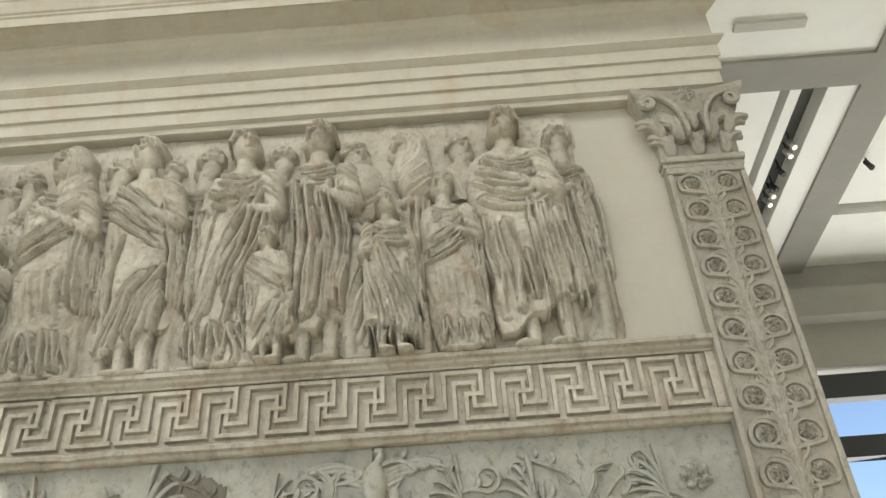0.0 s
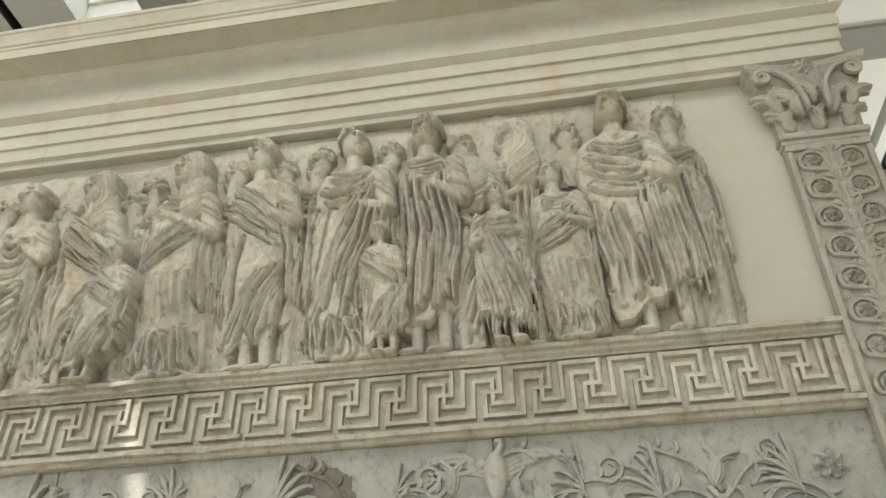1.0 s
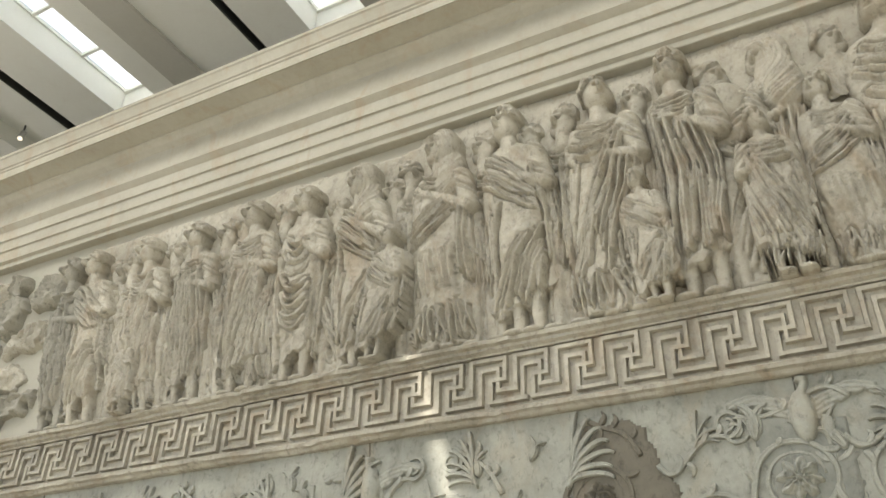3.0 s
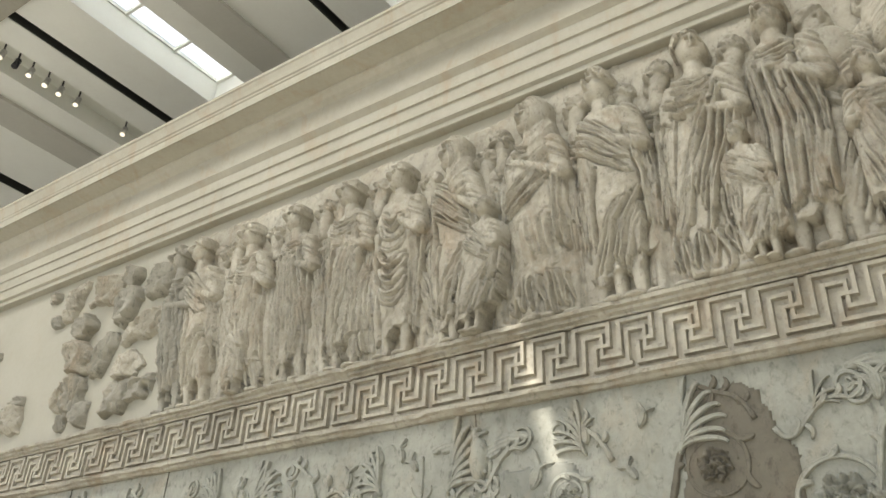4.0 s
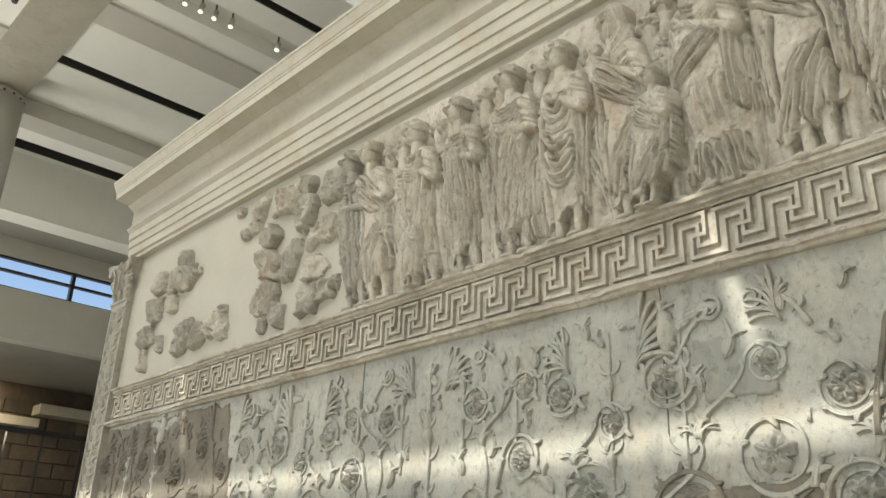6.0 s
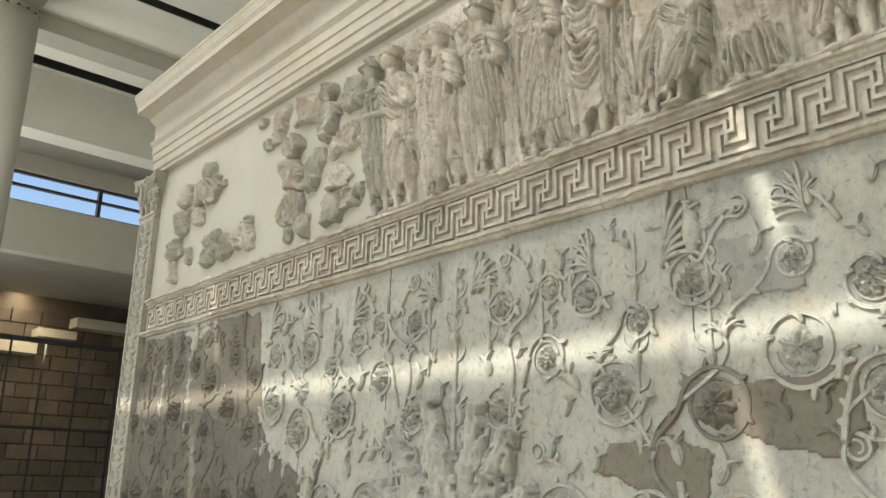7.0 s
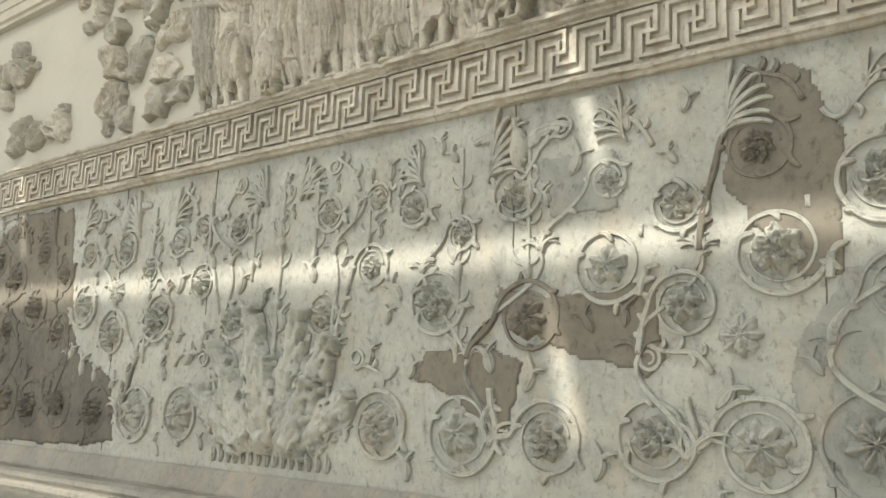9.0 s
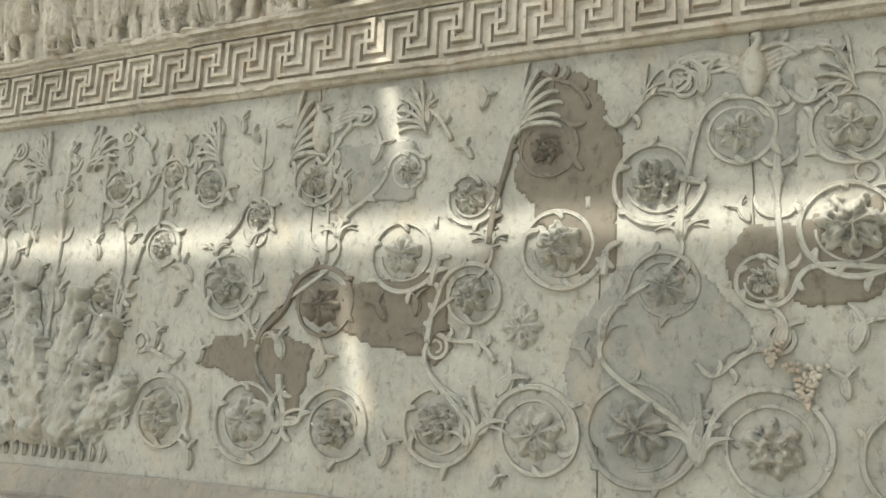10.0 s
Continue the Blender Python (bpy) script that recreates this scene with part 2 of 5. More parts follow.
# ---- meander band ----
band = boxes("meander_band", MARBLE, altar, (IL, IR, -0.005, 0.1, ZM0 + 0.01, ZM1 - 0.01), label="marble band carved with a running key pattern")
LEDGE_T = [(0.05, 3.545), (-.028, 3.545), (-.03, 3.555), (-.05, 3.565), (-.052, 3.58), (-.075, 3.587), (-.078, 3.605), (-.07, 3.612), (0.05, 3.615)]
LEDGE_B = [(0.05, 3.20), (-.03, 3.20), (-.04, 3.205), (-.048, 3.218), (-.068, 3.225), (-.07, 3.245), (-.055, 3.25), (-.04, 3.262), (-.028, 3.266), (0.05, 3.27)]
def ledge(name, prof, seed):
    """A worn ledge along the band, its lip chipped away here and there."""
    n = 520
    verts, faces = [], []
    for i in range(n + 1):
        x = IL + (IR - IL) * i / n
        chip = max(0.0, noise.noise((x * 2.1, seed, 0.3)) - 0.12) * 0.9 + max(0.0, noise.noise((x * 9.0, seed, 7.3)) - 0.25) * 0.5
        if x > -2.33 and x < 0.4:
            chip *= 0.25
        for k, (y, z) in enumerate(prof):
            yy = y * (1 - min(0.75, chip)) if y < 0 else y
            if x < -2.33 and y < 0:
                yy *= 1.15
            j = (0.0035 if x > -2.33 else 0.007) * noise.noise((x * 14.0, k * 0.9 + seed, 1.0))
            verts.append((x, yy + j, z + j))
    m = len(prof)
    for i in range(n):
        for k in range(m - 1):
            faces.append((i * m + k, (i + 1) * m + k, (i + 1) * m + k + 1, i * m + k + 1))
    me = bpy.data.meshes.new(name)
    me.from_pydata(verts, [], faces)
    return finish(name, me, MARBLE, band)
ledge("ledge", LEDGE_T, 2.0)
ledge("ledge", LEDGE_B, 9.0)
PERIOD, BAR, KH = 0.2385, 0.0125, 0.245
def meander_unit(seed):
    bm = bmesh.new()
    r = random.Random(seed)
    def bar(x0, z0, x1, z1):
        xa, xb = min(x0, x1) * PERIOD - BAR, max(x0, x1) * PERIOD + BAR
        za, zb = min(z0, z1) * KH - BAR, max(z0, z1) * KH + BAR
        dep = 0.027 + r.uniform(-0.002, 0.002)
        vs = []
        for (x, z, y, ins) in ((xa, za, 0, 0), (xb, za, 0, 0), (xb, zb, 0, 0), (xa, zb, 0, 0), (xa, za, -dep, 1), (xb, za, -dep, 1), (xb, zb, -dep, 1), (xa, zb, -dep, 1)):
            k = 0.003 * ins
            j = 0.0012
            vs.append(bm.verts.new((x + (k if x == xa else -k) + r.uniform(-j, j), y, z + (k if z == za else -k) + r.uniform(-j, j))))
        for f in ((4, 5, 6, 7), (0, 1, 5, 4), (1, 2, 6, 5), (2, 3, 7, 6), (3, 0, 4, 7)):
            bm.faces.new([vs[i] for i in f])
    a, b, lo, hi = 0.155, 0.395, -0.235, 0.235
    bar(0, lo, 0, hi), bar(-a, 0, a, 0)
    bar(0, hi, -b, hi), bar(-b, hi, -b, -0.46)
    bar(0, lo, b, lo), bar(b, lo, b, 0.46)
    bar(-a, 0, -a, -0.46), bar(-a, -0.46, 1 - b, -0.46)
    bar(a, 0, a, 0.46), bar(a, 0.46, b - 1, 0.46)
    bmesh.ops.recalc_face_normals(bm, faces=bm.faces)
    me = bpy.data.meshes.new("key_unit")
    bm.to_mesh(me)
    bm.free()
    me.materials.append(MARBLE)
    return me
UNITS = [meander_unit(s) for s in range(5)]
for i in range(44):
    ob = new("key_unit", UNITS[(i * 7) % 5])
    ob.parent = band
    # the restored stretch runs at a slightly closer pitch than the old one beyond the joint
    ob.location = (0.237 - i * 0.2225 if i < 12 else -2.43 - (i - 12) * PERIOD, -0.003, 3.412 + 0.003 * noise.noise((i * 0.8, 0, 0)))
    ob.scale.x = 0.935 if i < 12 else 1.0
boxes("key_end", MARBLE, band, (0.355, 0.38, -0.03, 0, 3.29, 3.53), (0.405, 0.445, -0.03, 0, 3.27, 3.54))

# ---- museum hall ----
H = 9.0
hall_mats = [WHITE, BEAMGREY, DARKSLOT, ENTAB, BEAMSHADE]
cbm = bmesh.new()
def ceil_box(x0, x1, y0, y1, z0, z1, mi):
    before = len(cbm.faces)
    box(cbm, x0, x1, y0, y1, z0, z1)
    cbm.faces.ensure_lookup_table()
    for f in cbm.faces[before:]:
        f.material_index = mi
def strip(x0, x1, kind, y0=-0.65, y1=3.36):
    if kind == "white":
        ceil_box(x0, x1, y0, y1, H + 0.05, H + 0.6, 0)
    elif kind == "beam":
        ceil_box(x0, x1, y0, y1, H, H + 0.6, 1)
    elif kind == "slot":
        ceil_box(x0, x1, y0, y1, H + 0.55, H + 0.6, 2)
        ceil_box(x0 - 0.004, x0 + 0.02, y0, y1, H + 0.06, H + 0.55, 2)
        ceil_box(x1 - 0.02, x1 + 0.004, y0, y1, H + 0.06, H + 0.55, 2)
    elif kind == "recess":
        ceil_box(x0, x1, y0, y1, H + 0.32, H + 0.6, 0)
    elif kind == "sky":
        ceil_box(x0, x1, 1.84, y1, H + 0.05, H + 0.6, 0)
for x0, x1, kind in ((-17.2, -16.5, "white"), (-16.5, -16.1, "slot"), (-16.1, -15.55, "white"), (-15.55, -15.0, "beam"), (-15.0, -14.5, "recess"), (-14.5, -13.68, "recess"),
                     (-13.68, -13.1, "white"), (-13.1, -12.84, "slot"), (-12.84, -11.62, "white"), (-11.62, -11.05, "beam"), (-11.05, -10.6, "white"), (-10.6, -10.05, "recess"),
                     (-10.05, -9.61, "white"), (-9.61, -9.44, "slot"), (-9.44, -8.72, "white"), (-8.72, -8.03, "sky"), (-8.03, -7.63, "white"), (-7.63, -7.18, "beam"), (-7.18, -6.34, "white"), (-6.34, -6.21, "slot"),
                     (-6.21, -5.58, "white"), (-5.58, -4.8, "sky"), (-4.8, -4.3, "beam"), (-4.3, -3.3, "white"), (-3.3, -3.15, "slot"), (-3.15, -0.4, "white"), (-0.4, 0.1, "beam"), (0.1, 4.37, "white")):
    strip(x0, x1, kind)
ceil_box(-17.2, 8.5, -1.45, -0.65, H, H + 0.6, 3)                 # long beam in front of the altar
# unseen front bay; its narrow slots are placed to throw the sun bands
def cut_row(y0, y1, slots):
    xs = [-17.2]
    for a in slots:
        xs += [a - 0.04, a + 0.04]
    xs.append(8.5)
    for a, b in zip(xs[::2], xs[1::2]):
        ceil_box(a, b, y0, y1, H + 0.05, H + 0.08, 0)
cut_row(-6.5, -5.6, ())
cut_row(-3.0, -1.45, ())
for _a, _b in ((-17.2, -12.1), (-10.3, -7.9), (-6.1, -3.7), (-1.9, 0.5), (2.3, 8.5)):
    ceil_box(_a, _b, -5.6, -3.0, H + 0.05, H + 0.08, 0)
for _x in (-11.2, -7.0, -2.8, 1.4):          # added lamp housings over the unseen front bay
    for _k in (-0.96, 0.84):
        ceil_box(_x + _k, _x + _k + 0.12, -5.7, -2.9, H + 0.08, H + 0.52, 0)
    for _k in (-5.7, -3.02):
        ceil_box(_x - 0.84, _x + 0.84, _k, _k + 0.12, H + 0.08, H + 0.52, 0)
    ceil_box(_x - 0.96, _x + 0.96, -5.7, -2.9, H + 0.5, H + 0.55, 0)
cut_row(-7.5, -6.5, (-9.75, -4.25))
cut_row(-7.79, -7.5, ())
ceil_box(-17.2, -13.5, -7.99, -7.79, H + 0.05, H + 0.08, 0)
ceil_box(2.5, 8.5, -7.99, -7.79, H + 0.05, H + 0.08, 0)
cut_row(-8.2, -7.99, ())
cut_row(-9.25, -8.2, (-10.28, -4.68))
cut_row(-9.62, -9.25, ())
for x in (-13.2, -9.0, -4.9, -0.8, 3.2):
    ceil_box(x, x + 0.5, -6.3, -1.45, H, H + 0.05, 1)
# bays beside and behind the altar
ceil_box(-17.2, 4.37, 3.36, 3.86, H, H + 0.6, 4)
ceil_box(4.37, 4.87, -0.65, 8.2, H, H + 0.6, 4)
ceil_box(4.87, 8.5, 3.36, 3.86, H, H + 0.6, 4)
ceil_box(4.87, 8.5, -0.65, 3.36, H + 0.05, H + 0.6, 0)
ceil_box(-17.2, 3.42, 3.86, 11.5, H + 0.05, H + 0.6, 0)
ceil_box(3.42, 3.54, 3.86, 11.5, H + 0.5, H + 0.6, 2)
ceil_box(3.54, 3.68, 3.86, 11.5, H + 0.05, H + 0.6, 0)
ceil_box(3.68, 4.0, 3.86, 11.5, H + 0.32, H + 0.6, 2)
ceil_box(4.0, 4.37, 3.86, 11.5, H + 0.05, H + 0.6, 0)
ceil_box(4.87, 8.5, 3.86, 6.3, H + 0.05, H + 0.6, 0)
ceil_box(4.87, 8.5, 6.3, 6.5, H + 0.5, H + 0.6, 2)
ceil_box(4.87, 8.5, 6.5, 7.0, H + 0.0, H + 0.6, 0)
ceil_box(4.87, 8.5, 7.0, 8.2, H + 0.12, H + 0.6, 0)
ceil_box(2.6, 3.4, 2.78, 2.9, H - 0.0, H + 0.05, 1)
cme = bpy.data.meshes.new("ceiling")
cbm.normal_update()
cbm.to_mesh(cme)
cbm.free()
for m_ in hall_mats:
    cme.materials.append(m_)
ceiling = tagged(new("ceiling", cme), "white coffered museum ceiling with grey beams and dark slots", "ceiling", kind="structure")

def skylight(x0, x1):
    s = empty("roof_light", "bright glazed roof light with thin white bars", "skylight", "roof lights", "structure", at=(x0, 0, H + 0.1))
    bm = bmesh.new()
    L = x1 - x0
    for y in (-0.6, 0.32, 1.08, 1.82):
        box(bm, 0.0, L, y - 0.02, y + 0.02, 0.3, 0.35)
    for x in (0.015, L / 2, L - 0.015):
        box(bm, x - 0.012, x + 0.012, -0.62, 1.84, 0.31, 0.35)
    part("glazing_bars", bm, WHITE, s)
    bm = bmesh.new()
    box(bm, 0, L, -0.64, 1.85, 0.36, 0.366)
    part("pane", bm, MILK, s)
skylight(-8.72, -8.03)
skylight(-5.58, -4.8)

def cyl(bm, p, q, r0, r1=None, seg=12):
    p, q = Vector(p), Vector(q)
    d = q - p
    m = Matrix.Translation((p + q) / 2) @ d.to_track_quat('Z', 'Y').to_matrix().to_4x4()
    bmesh.ops.create_cone(bm, cap_ends=True, segments=seg, radius1=r0, radius2=r0 if r1 is None else r1, depth=d.length, matrix=m)

def spotlight(x, y, z, lit, aim=(0.2, -0.25, -1)):
    s = empty("spotlight", "small lit ceiling spotlight on a short stem" if lit else "small unlit black ceiling spotlight", "spotlight", "ceiling spotlights", at=(x, y, z))
    a = Vector(aim).normalized()
    bm = bmesh.new()
    cyl(bm, (0, 0, 0), (0, 0, 0.2), 0.012)
    part("stem", bm, METAL, s)
    bm = bmesh.new()
    cyl(bm, -a * 0.05, a * 0.09, 0.034, 0.042)
    bmesh.ops.create_icosphere(bm, subdivisions=2, radius=0.040, matrix=Matrix.Translation(-a * 0.05))
    part("lamp_head", bm, CHROME if lit else METAL, s, smooth=True)
    bm = bmesh.new()
    cyl(bm, a * 0.085, a * 0.098, 0.034)
    part("lens", bm, BULB if lit else METAL, s)
for y, lit in ((-0.28, 1), (-0.08, 0), (0.12, 1), (0.35, 1), (0.56, 1), (0.82, 1), (1.59, 1)):
    spotlight(-10.33, y, H + 0.1, lit)
for y, lit in ((4.96, 1), (5.14, 1), (5.5, 0), (5.84, 0), (5.99, 1), (6.18, 1)):
    spotlight(3.86, y, H + 0.1, lit)
spotlight(4.95, 5.31, H - 0.06, 0)
spotlight(-11.75, -1.62, H - 0.06, 0)

def round_column(x, y, r, top):
    c = empty("column", "round pale plastered column under the long beam", "column", kind="structure", at=(x, y, 0))
    bm = bmesh.new()
    bmesh.ops.create_cone(bm, cap_ends=True, segments=48, radius1=r, radius2=r, depth=top - 0.12, matrix=Matrix.Translation((0, 0, (top - 0.12) / 2)))
    part("shaft", bm, BEAMGREY, c, smooth=True)
    bm = bmesh.new()
    bmesh.ops.create_cone(bm, cap_ends=True, segments=48, radius1=r * 0.94, radius2=r * 0.94, depth=0.12, matrix=Matrix.Translation((0, 0, top - 0.06)))
    part("collar", bm, BEAMGREY, c, smooth=True)
    bm = bmesh.new()
    for q in range(16):
        a = q * math.pi / 8
        bmesh.ops.create_icosphere(bm, subdivisions=1, radius=0.025, matrix=Matrix.Translation((r * 0.95 * math.cos(a), r * 0.95 * math.sin(a), top - 0.09)))
    part("bolt_ring", bm, METAL, c)
round_column(-14.66, -1.0, 0.42, 9.0)
floor = boxes("floor", FLOORSTONE, None, (-26, 12, -13, 16, -0.2, 0.0))
tagged(floor, "pale polished travertine hall floor", "floor", kind="structure")
ground = boxes("ground", BARK, None, (-400, 400, -400, 400, -0.6, -0.25))
tagged(ground, "ground outside the hall", "ground", kind="structure")

# south front behind the camera: a tall glazed opening between low and high walls
south = empty("wall_south", "white hall wall with a long tall window opening", "wall", kind="structure")
# The high gap in this unseen wall is placed to sun the base.
boxes("wall_panel", WHITE, south, (-17.2, 8.5, -9.9, -9.6, -0.2, 1.0), (-17.2, -12.0, -9.9, -9.6, 8.55, 9.6), (-8.15, 8.5, -9.9, -9.6, 8.55, 9.6), (-12.0, -8.15, -9.9, -9.6, 8.55, 8.80), (-11.55, -11.35, -9.9, -9.6, 8.80, 9.05), (-12.0, -8.15, -9.63, -9.60, 8.95, 9.05), (-17.2, -13.0, -9.9, -9.6, 1.0, 8.55), (4.0, 8.5, -9.9, -9.6, 1.0, 8.55))
for x in (-9.6, -6.2, -2.8, 0.6):
    boxes("window_mullion", METAL, south, (x - 0.04, x + 0.04, -9.8, -9.68, 1.0, 8.55))
# east side and north-east glazing
east = boxes("wall_east", WHITE, None, (8.5, 8.8, -9.9, 12.0, -0.2, 9.6))
tagged(east, "plain white hall wall", "wall", kind="structure")
YN = 8.0
north = empty("wall_north", "grey upper wall over long horizontal strip windows", "wall", kind="structure")
boxes("wall_panel", BEAMSHADE, north, (1.2, 8.5, YN + 0.02, YN + 0.4, 7.32, 9.6), (-17.5, 1.2, 11.2, 11.5, -0.2, 9.6), (1.0, 1.2, YN + 0.02, 11.5, -0.2, 9.6))
boxes("wall_panel", BEAMSHADE, north, (1.2, 8.5, YN - 0.25, YN + 0.02, 8.05, 8.55))
boxes("window_rail", METAL, north, (1.2, 8.5, YN, YN + 0.2, 6.80, 7.18))
boxes("window_rail", METAL, north, (1.2, 8.5, YN, YN + 0.2, 5.90, 6.21))
boxes("window_rail", METAL, north, (1.2, 8.5, YN, YN + 0.2, 3.0, 3.2))
boxes("wall_panel", WHITE, north, (1.2, 8.5, YN, YN + 0.3, -0.2, 1.0))
# west end: fascia, gallery with strip window, stone wall below
west = empty("wall_west", "white and grey end wall with a gallery and a strip window", "wall", kind="structure")
boxes("fascia", WHITE, west, (-17.2, -16.66, -9.9, 11.5, 7.86, H + 0.04))
boxes("soffit", BEAMSHADE, west, (-18.0, -17.2, -9.9, 11.5, 7.86, 8.0))
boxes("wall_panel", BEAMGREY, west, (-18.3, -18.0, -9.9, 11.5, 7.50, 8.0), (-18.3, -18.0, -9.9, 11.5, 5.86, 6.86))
boxes("gallery_soffit", BEAMSHADE, west, (-22.4, -18.3, -9.9, 11.5, 5.86, 6.04))
for z in (6.86, 7.20, 7.46):
    boxes("window_rail", METAL, west, (-18.2, -18.1, -9.9, 11.5, z, z + 0.045))
for y in (-2.4, -0.25, 1.87, 4.0):
    boxes("window_mullion", METAL, west, (-18.2, -18.08, y - 0.035, y + 0.035, 6.82, 7.52))
boxes("glass_partition_frame", METAL, west, *[(-19.04, -19.0, y - 0.018, y + 0.018, 0.0, 4.35) for y in (-1.2, 0.1, 0.85, 1.5, 2.2, 3.0)], (-19.05, -18.98, -3.0, 5.0, 4.3, 4.4), (-19.05, -18.98, -3.0, 5.0, 2.6, 2.65))
stone_wall = empty("wall_stone", "rough brown travertine block wall under the gallery", "wall", kind="structure")
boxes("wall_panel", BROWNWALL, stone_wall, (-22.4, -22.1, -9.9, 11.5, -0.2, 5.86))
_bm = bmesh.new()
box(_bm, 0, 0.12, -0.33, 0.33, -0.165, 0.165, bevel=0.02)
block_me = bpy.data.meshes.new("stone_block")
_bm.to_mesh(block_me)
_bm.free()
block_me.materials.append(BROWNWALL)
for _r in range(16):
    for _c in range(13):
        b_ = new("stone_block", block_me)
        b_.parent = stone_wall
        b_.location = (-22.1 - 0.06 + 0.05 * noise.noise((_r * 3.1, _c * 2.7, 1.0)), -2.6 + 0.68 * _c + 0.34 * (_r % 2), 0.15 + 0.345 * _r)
# Added lamp with no fixture; stands in for sun on the wall top.
area_lamp("gallery_wall_light", (-21.3, 1.6, 5.5), (-22.3, 1.6, 3.6), 0.4, 6.0, 75, (1.0, 0.80, 0.54))
for y0_, y1_, z0_, z1_ in ((0.2, 2.02, 4.40, 4.66), (1.98, 2.85, 4.82, 5.02), (2.8, 4.3, 5.14, 5.38)):
    boxes("stepped_lintel", ENTAB, stone_wall, (-22.04, -21.5, y0_, y1_, z0_, z1_), bevel=0.01)
# ---- carving: shared shapes ----
def lattice_noise(x, z, seed, octaves=3):
    """Smooth noise over arrays, about -1 to 1."""
    out, amp = np.zeros_like(x), 1.0
    for o in range(octaves):
        g = np.random.RandomState(seed * 17 + o).rand(64, 64)
        xi, zi = np.floor(x).astype(int), np.floor(z).astype(int)
        fx, fz = x - xi, z - zi
        fx, fz = fx * fx * (3 - 2 * fx), fz * fz * (3 - 2 * fz)
        a, b = g[xi % 64, zi % 64], g[(xi + 1) % 64, zi % 64]
        c, d = g[xi % 64, (zi + 1) % 64], g[(xi + 1) % 64, (zi + 1) % 64]
        out += amp * ((a * (1 - fx) + b * fx) * (1 - fz) + (c * (1 - fx) + d * fx) * fz - 0.5) * 2
        x, z, amp = x * 2.03 + 5.2, z * 2.03 + 1.7, amp * 0.5
    return out

def relief_mesh(name, X, Z, h, thr=0.004):
    """A carved shape standing out of the wall: the grid X, Z with height h towards the viewer, its rim sunk into the wall."""
    nz, nx = h.shape
    inside = h > thr
    keep = inside[:-1, :-1] | inside[1:, :-1] | inside[:-1, 1:] | inside[1:, 1:]
    idx = np.arange(nz * nx).reshape(nz, nx)
    quads = np.stack([idx[:-1, :-1], idx[:-1, 1:], idx[1:, 1:], idx[1:, :-1]], -1)[keep]
    used, inv = np.unique(quads, return_inverse=True)
    co = np.stack([X.ravel(), np.where(inside, -h, 0.008).ravel(), Z.ravel()], -1)[used]
    q = inv.reshape(-1, 4).astype(np.int32)
    me = bpy.data.meshes.new(name)
    me.vertices.add(len(co))
    me.vertices.foreach_set("co", co.astype(np.float32).ravel())
    me.loops.add(q.size)
    me.loops.foreach_set("vertex_index", q.ravel())
    me.polygons.add(len(q))
    me.polygons.foreach_set("loop_start", np.arange(0, q.size, 4, dtype=np.int32))
    me.polygons.foreach_set("use_smooth", np.ones(len(q), dtype=bool))
    me.update(calc_edges=True)
    return me

def grid(x0, x1, z0, z1, step):
    return np.meshgrid(np.arange(x0, x1 + step, step), np.arange(z0, z1 + step, step))

def fold(p, sharp=0.65):
    return np.abs(np.sin(np.pi * p)) ** sharp

def drape(p, phase=0.0, lead=0.28):
    """Folds of cloth: narrow leaning ridges, unevenly grouped, with broad troughs between them."""
    g = p + 0.26 * np.sin(1.95 * p + phase) + 0.12 * np.sin(4.3 * p + 2 * phase)
    t = g - np.floor(g)
    tri = np.where(t < lead, t / lead, (1 - t) / (1 - lead))
    return tri ** 0.9

def capsule(X, Z, x0, z0, x1, z1, r0, r1, lift):
    dx, dz = x1 - x0, z1 - z0
    t = np.clip(((X - x0) * dx + (Z - z0) * dz) / (dx * dx + dz * dz), 0, 1)
    d2 = (X - x0 - t * dx) ** 2 + (Z - z0 - t * dz) ** 2
    r = r0 + (r1 - r0) * t
    s = np.clip(1 - d2 / (r * r), 0, None)
    return np.where(s > 0, lift + r * np.sqrt(s), 0)

def blob(X, Z, x, z, a, b, depth, lift, power=0.5):
    s = np.clip(1 - ((X - x) / a) ** 2 - ((Z - z) / b) ** 2, 0, None)
    return np.where(s > 0, lift + depth * s ** power, 0)

